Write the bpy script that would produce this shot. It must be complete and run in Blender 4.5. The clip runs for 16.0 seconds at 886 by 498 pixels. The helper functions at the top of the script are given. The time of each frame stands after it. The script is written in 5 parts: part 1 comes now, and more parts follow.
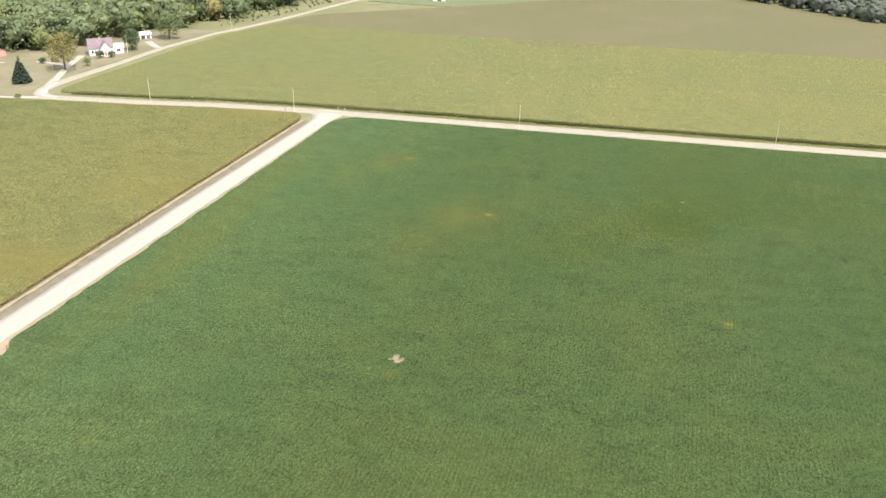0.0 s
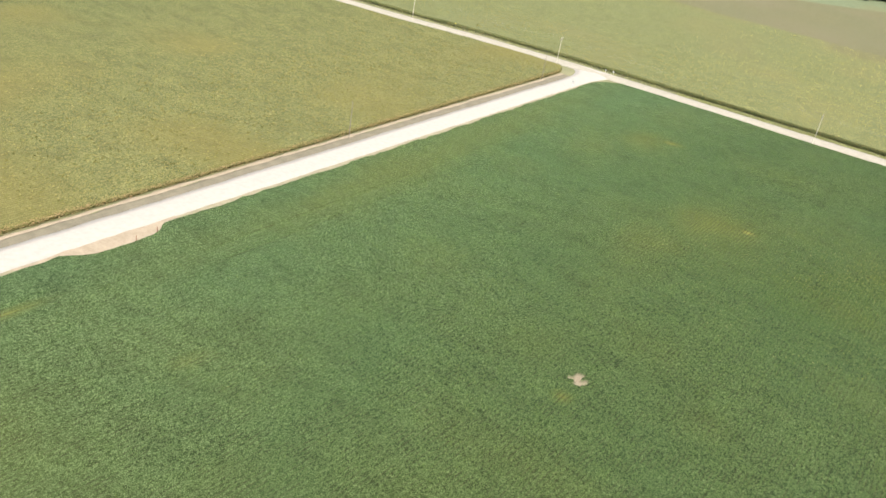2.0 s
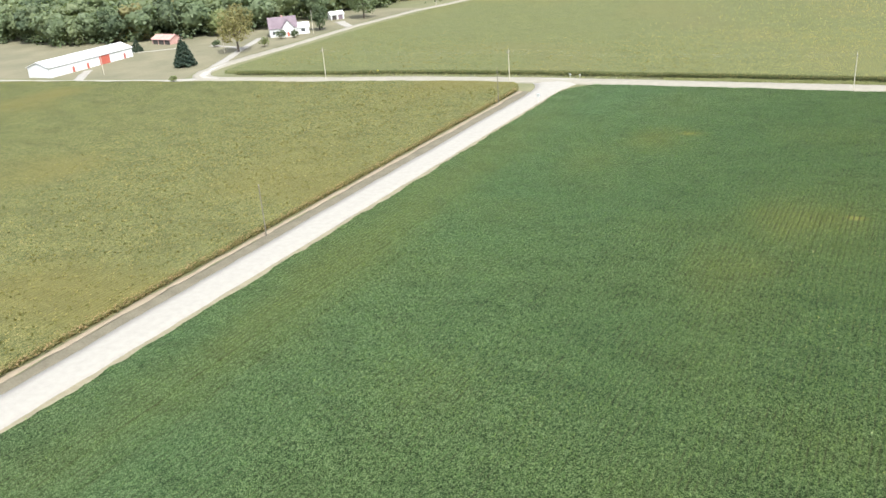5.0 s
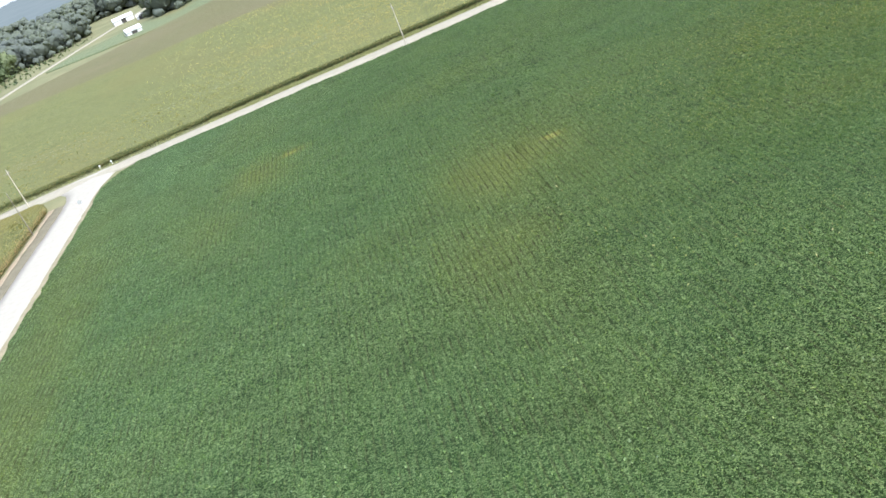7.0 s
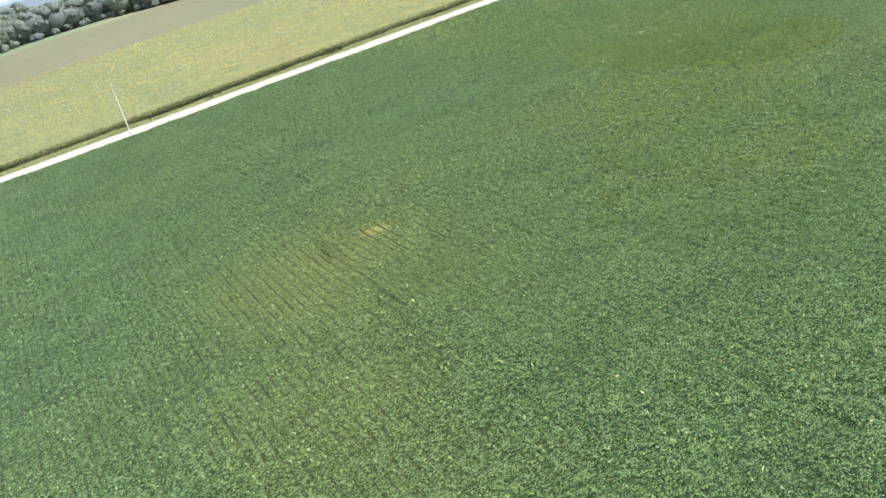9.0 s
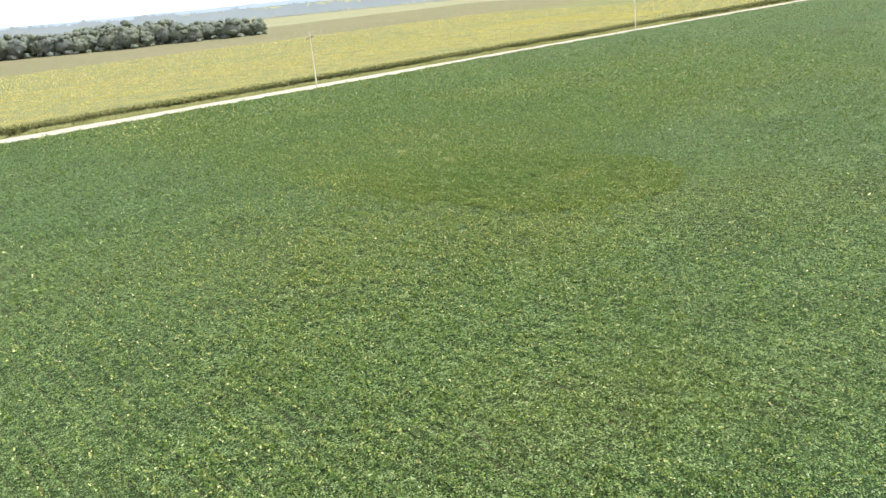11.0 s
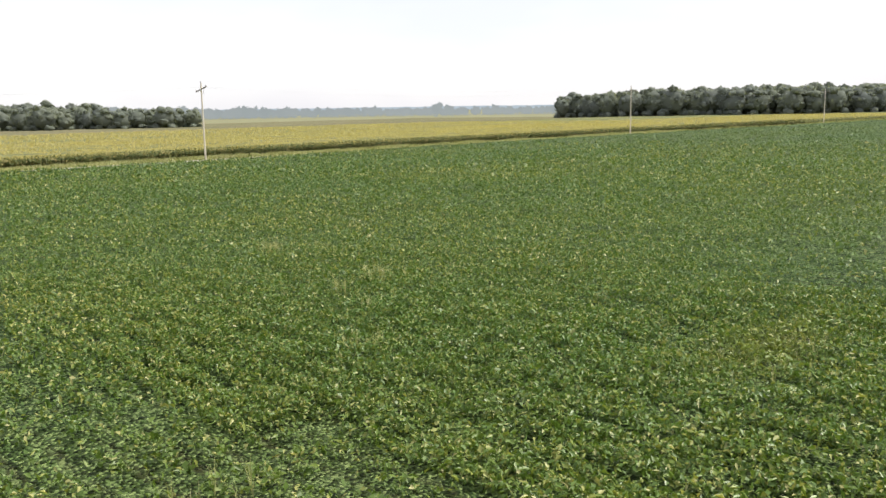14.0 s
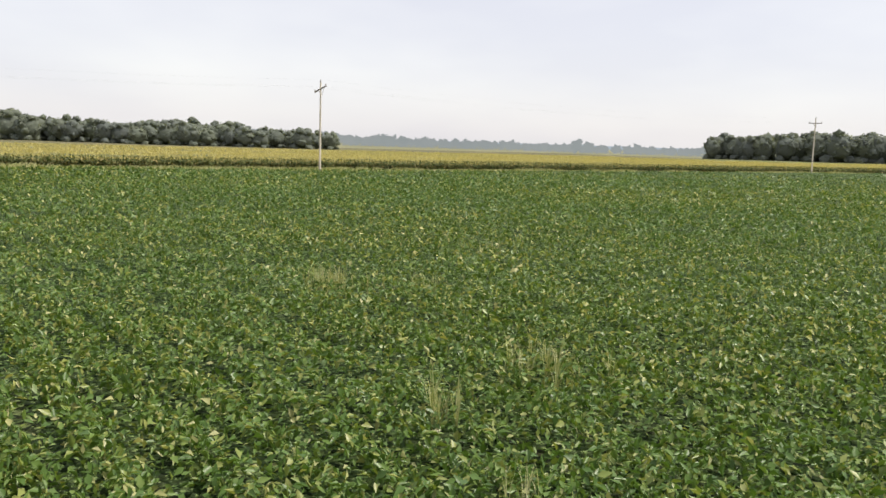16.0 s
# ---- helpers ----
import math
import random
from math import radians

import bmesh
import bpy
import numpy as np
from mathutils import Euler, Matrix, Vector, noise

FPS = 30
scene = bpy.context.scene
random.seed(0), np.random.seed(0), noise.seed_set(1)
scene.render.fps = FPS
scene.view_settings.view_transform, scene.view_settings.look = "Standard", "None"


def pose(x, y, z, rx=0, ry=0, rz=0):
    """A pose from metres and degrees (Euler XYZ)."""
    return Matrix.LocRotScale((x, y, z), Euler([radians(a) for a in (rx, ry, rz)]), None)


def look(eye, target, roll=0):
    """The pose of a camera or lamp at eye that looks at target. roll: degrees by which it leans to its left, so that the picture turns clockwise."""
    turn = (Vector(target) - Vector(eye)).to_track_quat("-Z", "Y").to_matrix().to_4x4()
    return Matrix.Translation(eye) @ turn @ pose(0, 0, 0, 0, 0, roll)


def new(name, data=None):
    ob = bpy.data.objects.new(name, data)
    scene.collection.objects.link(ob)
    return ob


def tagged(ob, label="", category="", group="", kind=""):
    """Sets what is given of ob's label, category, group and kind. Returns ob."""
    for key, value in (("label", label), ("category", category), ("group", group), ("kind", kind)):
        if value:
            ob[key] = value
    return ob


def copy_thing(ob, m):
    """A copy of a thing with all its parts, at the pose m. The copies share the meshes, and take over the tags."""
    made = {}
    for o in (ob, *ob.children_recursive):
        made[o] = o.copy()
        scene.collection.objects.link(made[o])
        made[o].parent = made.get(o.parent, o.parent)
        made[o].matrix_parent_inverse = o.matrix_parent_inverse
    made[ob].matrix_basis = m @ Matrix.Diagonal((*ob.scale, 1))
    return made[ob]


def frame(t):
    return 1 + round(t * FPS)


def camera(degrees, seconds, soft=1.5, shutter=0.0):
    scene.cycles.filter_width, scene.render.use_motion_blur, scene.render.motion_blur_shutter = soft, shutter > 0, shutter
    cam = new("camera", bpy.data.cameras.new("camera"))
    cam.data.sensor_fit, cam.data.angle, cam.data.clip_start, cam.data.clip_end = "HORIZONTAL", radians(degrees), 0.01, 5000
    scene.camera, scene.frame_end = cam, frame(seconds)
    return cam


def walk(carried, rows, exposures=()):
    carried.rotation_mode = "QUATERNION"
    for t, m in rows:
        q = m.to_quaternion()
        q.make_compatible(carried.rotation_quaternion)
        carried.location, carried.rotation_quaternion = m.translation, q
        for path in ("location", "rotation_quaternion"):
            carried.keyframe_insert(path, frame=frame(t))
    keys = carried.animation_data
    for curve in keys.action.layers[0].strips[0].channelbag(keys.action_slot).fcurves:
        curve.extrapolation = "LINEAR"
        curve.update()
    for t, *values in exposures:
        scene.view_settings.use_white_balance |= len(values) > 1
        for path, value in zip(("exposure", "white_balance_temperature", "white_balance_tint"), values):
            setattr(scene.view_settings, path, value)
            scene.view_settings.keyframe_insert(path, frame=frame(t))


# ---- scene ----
cam = camera(54.11, 16.0)
PATH = [
    (0, pose(146.19, -316.52, 91.03, 66.14, -1.05, 12.33)),
    (0.5, pose(145.63, -307.47, 87.36, 66.57, -5.27, 11.57)),
    (1, pose(144.42, -298.58, 83.23, 66.90, -6.63, 13.25)),
    (1.5, pose(141.84, -290.57, 79.63, 64.08, -6.80, 23.51)),
    (2, pose(138.87, -281.87, 76.23, 62.55, -8.93, 33.01)),
    (2.5, pose(136.54, -272.47, 72.60, 62.15, -10.69, 30.93)),
    (3, pose(131.84, -264.81, 67.84, 59.82, -8.35, 31.75)),
    (3.2, pose(129.71, -261.67, 66.20, 59.05, -6.85, 32.65)),
    (5.3, pose(106.03, -225.63, 50.91, 68.25, 7.58, 20.49)),
    (5.5, pose(102.31, -221.95, 49.70, 66.91, 9.94, 15.78)),
    (6, pose(94.70, -212.43, 45.99, 66.99, 14.94, 3.73)),
    (6.5, pose(89.74, -203.36, 43.01, 63.95, 20.40, -2.08)),
    (7, pose(86.95, -193.64, 40.07, 63.50, 20.67, -13.19)),
    (7.5, pose(82.98, -183.90, 36.64, 67.39, 19.37, -20.10)),
    (8, pose(82.12, -174.76, 33.98, 69.00, 19.00, -23.76)),
    (8.5, pose(83.15, -165.24, 30.30, 64.08, 16.88, -28.20)),
    (9, pose(85.95, -156.29, 26.62, 66.63, 14.86, -31.35)),
    (9.2, pose(87.76, -153.11, 24.99, 69.79, 14.28, -34.19)),
    (11.3, pose(119.85, -125.33, 14.36, 73.10, 5.54, -42.43)),
    (11.5, pose(122.40, -122.63, 13.68, 73.04, 6.20, -43.60)),
    (12, pose(127.59, -116.16, 12.38, 76.51, 7.67, -47.50)),
    (12.5, pose(132.62, -109.88, 10.27, 79.83, 6.25, -48.31)),
    (13, pose(137.40, -104.46, 8.50, 79.81, 3.20, -46.47)),
    (13.5, pose(141.99, -99.60, 7.23, 81.11, 1.89, -45.51)),
    (14, pose(146.09, -95.28, 6.30, 80.78, 0.93, -44.79)),
    (14.5, pose(149.45, -91.55, 5.70, 82.37, 0.13, -43.67)),
    (15, pose(152.74, -87.41, 5.00, 82.44, -1.14, -40.66)),
    (15.5, pose(155.02, -84.42, 4.50, 82.12, -1.51, -38.50)),
    (16, pose(156.78, -81.79, 3.79, 83.06, -1.76, -35.84)),
]
walk(cam, PATH, exposures=[
    (0.0, 1.1, 6500, 10), (3.0, 1.1, 6300, 10), (5.5, 1.0, 5880, 7), (8.0, 1.2, 5650, 9), (9.0, 1.32, 5700, 11),
    (11.5, 1.42, 6450, 9), (12.0, 1.42, 6550, 9), (12.6, 1.3, 6550, 11), (14.0, 0.83, 6600, 10), (16.0, 0.6, 6700, 11)])

# ---- world and sun ----
SUN_AZ, SUN_EL = radians(128), radians(58)
world = bpy.data.worlds.new("hazy_sky")
scene.world = world
world.use_nodes = True
wn = world.node_tree
wn.nodes.clear()
sky = wn.nodes.new("ShaderNodeTexSky")
sky.sky_type = "NISHITA"
sky.sun_disc = False
sky.sun_elevation, sky.sun_rotation = SUN_EL, SUN_AZ
sky.air_density, sky.dust_density = 1.0, 1.0
bg = wn.nodes.new("ShaderNodeBackground")
bg.inputs["Strength"].default_value = 0.024
haze = wn.nodes.new("ShaderNodeBackground")
wc = wn.nodes.new("ShaderNodeTexCoord")
wm = wn.nodes.new("ShaderNodeMapping")
wm.inputs["Scale"].default_value = (1.0, 1.0, 3.5)
cloud = wn.nodes.new("ShaderNodeTexNoise")
cloud.inputs["Scale"].default_value, cloud.inputs["Detail"].default_value = 2.2, 4
veil = wn.nodes.new("ShaderNodeValToRGB")
veil.color_ramp.elements[0].position, veil.color_ramp.elements[0].color = 0.38, (0.86, 0.86, 0.94, 1)
veil.color_ramp.elements[1].position, veil.color_ramp.elements[1].color = 0.68, (1.02, 1.02, 1.04, 1)
wn.links.new(wc.outputs["Generated"], wm.inputs[0])
wn.links.new(wm.outputs[0], cloud.inputs["Vector"])
wn.links.new(cloud.outputs[0], veil.inputs[0])
wn.links.new(veil.outputs[0], haze.inputs["Color"])
haze.inputs["Strength"].default_value = 0.51
both = wn.nodes.new("ShaderNodeAddShader")
out = wn.nodes.new("ShaderNodeOutputWorld")
wn.links.new(sky.outputs[0], bg.inputs[0])
wn.links.new(bg.outputs[0], both.inputs[0])
wn.links.new(haze.outputs[0], both.inputs[1])
wn.links.new(both.outputs[0], out.inputs[0])
sun_dir = Vector((math.sin(SUN_AZ) * math.cos(SUN_EL), math.cos(SUN_AZ) * math.cos(SUN_EL), math.sin(SUN_EL)))
sun = new("sun", bpy.data.lights.new("sun", "SUN"))
sun.data.energy, sun.data.angle, sun.data.color = 3.6, radians(0.9), (1.0, 0.95, 0.86)
sun.matrix_world = look(sun_dir * 50, (0, 0, 0))


# ---- materials ----
def nodes_of(name):
    m = bpy.data.materials.new(name)
    m.use_nodes = True
    nt = m.node_tree
    return m, nt, nt.nodes["Principled BSDF"]


def coords(nt, scale=(1, 1, 1)):
    tc = nt.nodes.new("ShaderNodeTexCoord")
    mp = nt.nodes.new("ShaderNodeMapping")
    mp.inputs["Scale"].default_value = scale
    nt.links.new(tc.outputs["Object"], mp.inputs[0])
    return mp.outputs[0]


def noise_of(nt, vec, scale, detail=3, rough=0.55):
    n = nt.nodes.new("ShaderNodeTexNoise")
    n.inputs["Scale"].default_value, n.inputs["Detail"].default_value, n.inputs["Roughness"].default_value = scale, detail, rough
    nt.links.new(vec, n.inputs["Vector"])
    return n.outputs[0]


def ramp_of(nt, fac, stops):
    r = nt.nodes.new("ShaderNodeValToRGB")
    e = r.color_ramp.elements
    while len(e) < len(stops):
        e.new(0.5)
    for el, (p, c) in zip(e, stops):
        el.position, el.color = p, (*c, 1)
    nt.links.new(fac, r.inputs[0])
    return r.outputs[0]


def mix_of(nt, fac, a, b, mode="MIX"):
    m = nt.nodes.new("ShaderNodeMix")
    m.data_type, m.blend_type = "RGBA", mode
    for sock, v in ((m.inputs[0], fac), (m.inputs[6], a), (m.inputs[7], b)):
        if isinstance(v, (int, float)):
            sock.default_value = v
        elif isinstance(v, tuple):
            sock.default_value = (*v, 1)
        else:
            nt.links.new(v, sock)
    return m.outputs[2]


def math_of(nt, op, a, b=0.0):
    m = nt.nodes.new("ShaderNodeMath")
    m.operation = op
    for sock, v in ((m.inputs[0], a), (m.inputs[1], b)):
        if isinstance(v, (int, float)):
            sock.default_value = v
        else:
            nt.links.new(v, sock)
    return m.outputs[0]


def bump_of(nt, bsdf, height, strength=0.4, dist=0.05):
    b = nt.nodes.new("ShaderNodeBump")
    b.inputs["Strength"].default_value, b.inputs["Distance"].default_value = strength, dist
    nt.links.new(height, b.inputs["Height"])
    nt.links.new(b.outputs[0], bsdf.inputs["Normal"])


def attr_of(nt, name):
    a = nt.nodes.new("ShaderNodeAttribute")
    a.attribute_name = name
    return a.outputs["Fac"]


def simple(name, c0, c1, scale=2.0, rough=0.8, fine=20.0, bump=0.2, metal=0.0, dist=0.01):
    """A weathered surface: two colours mixed at a coarse and a fine scale."""
    m, nt, p = nodes_of(name)
    v = coords(nt)
    a = noise_of(nt, v, scale, 4)
    b = noise_of(nt, v, fine, 3)
    f = math_of(nt, "MULTIPLY_ADD", a, 0.65)
    f.node.inputs[2].default_value = 0.0
    g = math_of(nt, "ADD", f, math_of(nt, "MULTIPLY", b, 0.35))
    col = ramp_of(nt, g, [(0.32, c0), (0.68, c1)])
    nt.links.new(col, p.inputs["Base Color"])
    p.inputs["Roughness"].default_value, p.inputs["Metallic"].default_value = rough, metal
    if bump:
        bump_of(nt, p, b, bump, dist)
    return m


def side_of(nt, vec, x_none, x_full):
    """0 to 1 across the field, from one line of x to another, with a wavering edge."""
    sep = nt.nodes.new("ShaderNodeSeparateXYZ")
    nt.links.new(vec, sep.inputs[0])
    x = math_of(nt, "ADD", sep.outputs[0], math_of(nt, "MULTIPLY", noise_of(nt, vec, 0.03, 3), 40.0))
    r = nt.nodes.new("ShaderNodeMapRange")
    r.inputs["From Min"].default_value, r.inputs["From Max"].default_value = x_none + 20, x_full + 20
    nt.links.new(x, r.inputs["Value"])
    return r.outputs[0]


def island(name, stops, rough=0.55, trans=0.25, patch=None, stress=None, gloss=0.25, pale=None):
    """Leaves: colour by island, a slow drift over the place, and some light through the blade."""
    m, nt, p = nodes_of(name)
    g = nt.nodes.new("ShaderNodeNewGeometry")
    col = ramp_of(nt, g.outputs["Random Per Island"], stops)
    if patch:
        col = mix_of(nt, ramp_of(nt, noise_of(nt, coords(nt), patch[0], 2), [(0.35, (0, 0, 0)), (0.7, (1, 1, 1))]), col, mix_of(nt, 0.55, col, patch[1]))
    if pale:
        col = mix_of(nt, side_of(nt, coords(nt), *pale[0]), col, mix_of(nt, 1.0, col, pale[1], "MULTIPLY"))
    if stress:
        col = mix_of(nt, attr_of(nt, "stress"), col, mix_of(nt, 0.75, col, stress))
    nt.links.new(col, p.inputs["Base Color"])
    p.inputs["Roughness"].default_value = rough
    p.inputs["Specular IOR Level"].default_value = gloss
    if trans:
        t = nt.nodes.new("ShaderNodeBsdfTranslucent")
        nt.links.new(mix_of(nt, 1.0, col, (1.0, 1.0, 0.45), "MULTIPLY"), t.inputs[0])
        mx = nt.nodes.new("ShaderNodeMixShader")
        mx.inputs[0].default_value = trans
        nt.links.new(p.outputs[0], mx.inputs[1])
        nt.links.new(t.outputs[0], mx.inputs[2])
        nt.links.new(mx.outputs[0], nt.nodes["Material Output"].inputs[0])
    return m


def canopy(name, deep_shade, mid, light, far_tint, stressed, leaf=11.0, rows="x", soil=(0.07, 0.055, 0.03), row_gain=0.5, relief=1.0, core=None, mottle=0.0, pale=None):
    """A closed crop seen from above: leaf-sized cells, clumps, drifts over tens of metres and the drill rows."""
    m, nt, p = nodes_of(name)
    v = coords(nt)
    vo = nt.nodes.new("ShaderNodeTexVoronoi")
    vo.inputs["Scale"].default_value = leaf
    nt.links.new(v, vo.inputs["Vector"])
    cell = nt.nodes.new("ShaderNodeSeparateColor")
    nt.links.new(vo.outputs["Color"], cell.inputs[0])
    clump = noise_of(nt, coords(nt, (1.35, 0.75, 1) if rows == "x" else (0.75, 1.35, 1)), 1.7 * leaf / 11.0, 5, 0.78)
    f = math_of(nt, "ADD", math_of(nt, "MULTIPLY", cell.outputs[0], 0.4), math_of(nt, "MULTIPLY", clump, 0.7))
    # The dark end of the ramp paints shade between the leaf clumps.
    col = ramp_of(nt, f, [(0.42, deep_shade), (0.555, mid), (0.70, light)])
    drift = ramp_of(nt, noise_of(nt, v, 0.028, 3), [(0.38, (0, 0, 0)), (0.62, (1, 1, 1))])
    col = mix_of(nt, math_of(nt, "MULTIPLY", drift, 0.5), col, mix_of(nt, 0.6, col, far_tint))
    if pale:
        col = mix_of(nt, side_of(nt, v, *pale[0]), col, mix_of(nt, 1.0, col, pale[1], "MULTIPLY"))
    if mottle:
        spots = ramp_of(nt, noise_of(nt, coords(nt, (0.8, 1.5, 1)), 0.13, 5, 0.7), [(0.36, (1 - mottle,) * 3), (0.5, (1, 1, 1)), (0.66, (1 + mottle * 0.6, 1 + mottle * 0.6, 1 + mottle * 0.4))])
        col = mix_of(nt, 1.0, col, spots, "MULTIPLY")
    st = attr_of(nt, "stress")
    col = mix_of(nt, st, col, mix_of(nt, 0.7, col, stressed))
    if core:
        col = mix_of(nt, ramp_of(nt, st, [(0.6, (0, 0, 0)), (0.95, (1, 1, 1))]), col, mix_of(nt, 0.65, col, core))
    w = nt.nodes.new("ShaderNodeTexWave")
    w.bands_direction = "X" if rows == "x" else "Y"
    w.inputs["Scale"].default_value, w.inputs["Distortion"].default_value = 0.314 / 0.76, 0.8
    w.inputs["Detail"].default_value, w.inputs["Detail Scale"].default_value = 2, 1.5
    turned = nt.nodes.new("ShaderNodeMapping")
    turned.inputs["Rotation"].default_value = (0, 0, 0.0503)
    nt.links.new(v, turned.inputs[0])
    nt.links.new(turned.outputs[0], w.inputs["Vector"])
    gap = ramp_of(nt, w.outputs["Fac"], [(0.0, (1, 1, 1)), (0.32, (0, 0, 0))])
    broken = ramp_of(nt, noise_of(nt, v, 0.35, 3), [(0.4, (0, 0, 0)), (0.65, (1, 1, 1))])
    gap = math_of(nt, "MULTIPLY", gap, math_of(nt, "MULTIPLY", math_of(nt, "ADD", math_of(nt, "MULTIPLY", st, 1.0), math_of(nt, "MULTIPLY", broken, 0.65)), row_gain))
    col = mix_of(nt, gap, col, soil)
    bare = attr_of(nt, "bare")
    col = mix_of(nt, bare, col, mix_of(nt, noise_of(nt, v, 3.0), (0.42, 0.33, 0.22), (0.62, 0.52, 0.38)))
    nt.links.new(col, p.inputs["Base Color"])
    p.inputs["Roughness"].default_value = 0.8
    p.inputs["Specular IOR Level"].default_value = 0.1
    hgt = math_of(nt, "ADD", math_of(nt, "MULTIPLY", vo.outputs["Distance"], -1.2), math_of(nt, "MULTIPLY", clump, 1.6))
    hgt = math_of(nt, "SUBTRACT", hgt, math_of(nt, "MULTIPLY", gap, 2.0))
    bump_of(nt, p, hgt, min(1.0, relief), 0.3 * relief * min(2.0, 11.0 / leaf))
    return m


M = {}
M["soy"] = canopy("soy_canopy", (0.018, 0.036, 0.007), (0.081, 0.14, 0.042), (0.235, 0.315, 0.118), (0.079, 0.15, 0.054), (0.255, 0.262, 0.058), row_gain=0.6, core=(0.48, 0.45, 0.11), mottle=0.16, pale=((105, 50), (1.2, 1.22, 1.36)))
# Palest stops are yellowed leaves, raised further to paint glints on the blades.
M["soy_leaf"] = island("soy_leaf", [(0.0, (0.05, 0.094, 0.014)), (0.4, (0.102, 0.171, 0.028)), (0.66, (0.166, 0.234, 0.045)), (0.82, (0.29, 0.315, 0.075)), (0.93, (0.44, 0.42, 0.15)), (1.0, (0.58, 0.53, 0.28))], 0.40, 0.34, (0.03, (0.084, 0.17, 0.044)), (0.29, 0.295, 0.07), 0.38)
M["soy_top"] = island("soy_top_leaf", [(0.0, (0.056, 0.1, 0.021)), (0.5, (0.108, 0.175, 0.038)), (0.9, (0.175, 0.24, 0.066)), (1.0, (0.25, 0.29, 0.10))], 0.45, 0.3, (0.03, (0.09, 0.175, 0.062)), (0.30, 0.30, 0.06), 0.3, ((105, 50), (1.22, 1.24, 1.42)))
M["weed"] = island("weed_grass", [(0.0, (0.27, 0.30, 0.12)), (0.5, (0.40, 0.41, 0.19)), (1.0, (0.54, 0.52, 0.31))], 0.6, 0.3)
M["corn"] = canopy("corn_canopy", (0.076, 0.088, 0.032), (0.126, 0.134, 0.05), (0.19, 0.19, 0.076), (0.122, 0.132, 0.06), (0.162, 0.15, 0.06), 6.0, "y", (0.075, 0.07, 0.03), 0.4, relief=0.35, core=(0.125, 0.118, 0.056), mottle=0.1)
M["corn_west"] = canopy("corn_canopy_green", (0.085, 0.095, 0.032), (0.172, 0.173, 0.06), (0.275, 0.256, 0.098), (0.136, 0.15, 0.058), (0.22, 0.19, 0.058), 6.0, "x", (0.07, 0.065, 0.025), 0.4, relief=0.7, mottle=0.16, pale=((0, -110), (0.84, 0.88, 0.86)))
M["corn_leaf"] = island("corn_leaf", [(0.0, (0.13, 0.14, 0.045)), (0.4, (0.22, 0.21, 0.07)), (0.75, (0.32, 0.28, 0.10)), (1.0, (0.40, 0.34, 0.16))], 0.6, 0.4)
M["corn_tassel"] = island("corn_tassel", [(0.0, (0.42, 0.36, 0.13)), (0.5, (0.52, 0.44, 0.175)), (1.0, (0.60, 0.52, 0.235))], 0.7, 0.4)
M["corn_stalk"] = island("corn_stalk", [(0.0, (0.04, 0.062, 0.018)), (0.45, (0.085, 0.11, 0.034)), (0.8, (0.17, 0.165, 0.055)), (1.0, (0.33, 0.265, 0.11))], 0.7, 0.3)
M["corn_dry"] = island("corn_stalk_dry", [(0.0, (0.17, 0.18, 0.06)), (0.4, (0.28, 0.25, 0.10)), (0.75, (0.40, 0.30, 0.15)), (1.0, (0.46, 0.30, 0.17))], 0.7, 0.3)
M["brown_field"] = canopy("brown_field", (0.098, 0.094, 0.045), (0.128, 0.122, 0.06), (0.162, 0.15, 0.078), (0.112, 0.116, 0.06), (0.15, 0.135, 0.074), 4.0, "y", (0.12, 0.1, 0.065), 0.4, relief=0.4)
M["green_strip"] = canopy("green_strip", (0.10, 0.125, 0.066), (0.14, 0.165, 0.092), (0.18, 0.20, 0.115), (0.145, 0.17, 0.098), (0.175, 0.15, 0.065), 4.0, "y", (0.12, 0.1, 0.065), 0.3, relief=0.4)
M["ground"] = simple("rough_grass", (0.11, 0.12, 0.05), (0.20, 0.185, 0.095), 0.05, 0.95, 1.5, 0.5, 0, 0.1)
M["lawn"] = simple("dry_lawn", (0.128, 0.122, 0.068), (0.222, 0.193, 0.118), 0.06, 0.95, 1.2, 0.5, 0, 0.06)
M["gravel"] = simple("white_gravel", (0.305, 0.281, 0.242), (0.36, 0.332, 0.288), 0.9, 0.95, 9.0, 0.5, 0, 0.03)
M["gravel_dull"] = simple("dull_gravel", (0.25, 0.226, 0.175), (0.328, 0.297, 0.236), 0.6, 0.95, 9.0, 0.5, 0, 0.03)
M["gravel_grey"] = simple("grey_gravel", (0.32, 0.29, 0.25), (0.44, 0.41, 0.36), 0.3, 0.95, 7.0, 0.5, 0, 0.03)
M["verge_tan"] = simple("worn_tan_grass", (0.19, 0.165, 0.10), (0.285, 0.245, 0.16), 0.4, 0.95, 2.5, 0.8, 0, 0.12)
M["verge"] = simple("roadside_grass", (0.115, 0.10, 0.065), (0.185, 0.16, 0.108), 0.4, 0.95, 2.5, 0.8, 0, 0.12)
M["verge_green"] = simple("ditch_grass", (0.17, 0.19, 0.08), (0.32, 0.31, 0.17), 0.4, 0.95, 2.5, 0.8, 0, 0.12)
M["sand"] = simple("bare_sandy_edge", (0.225, 0.178, 0.12), (0.32, 0.258, 0.18), 0.5, 0.95, 4.0, 0.6, 0, 0.06)
M["pole"] = simple("weathered_pole_wood", (0.50, 0.44, 0.35), (0.66, 0.60, 0.49), 1.5, 0.85, 14.0, 0.3)
M["old_pole"] = simple("dark_old_pole_wood", (0.17, 0.15, 0.115), (0.28, 0.25, 0.19), 1.5, 0.9, 14.0, 0.3)
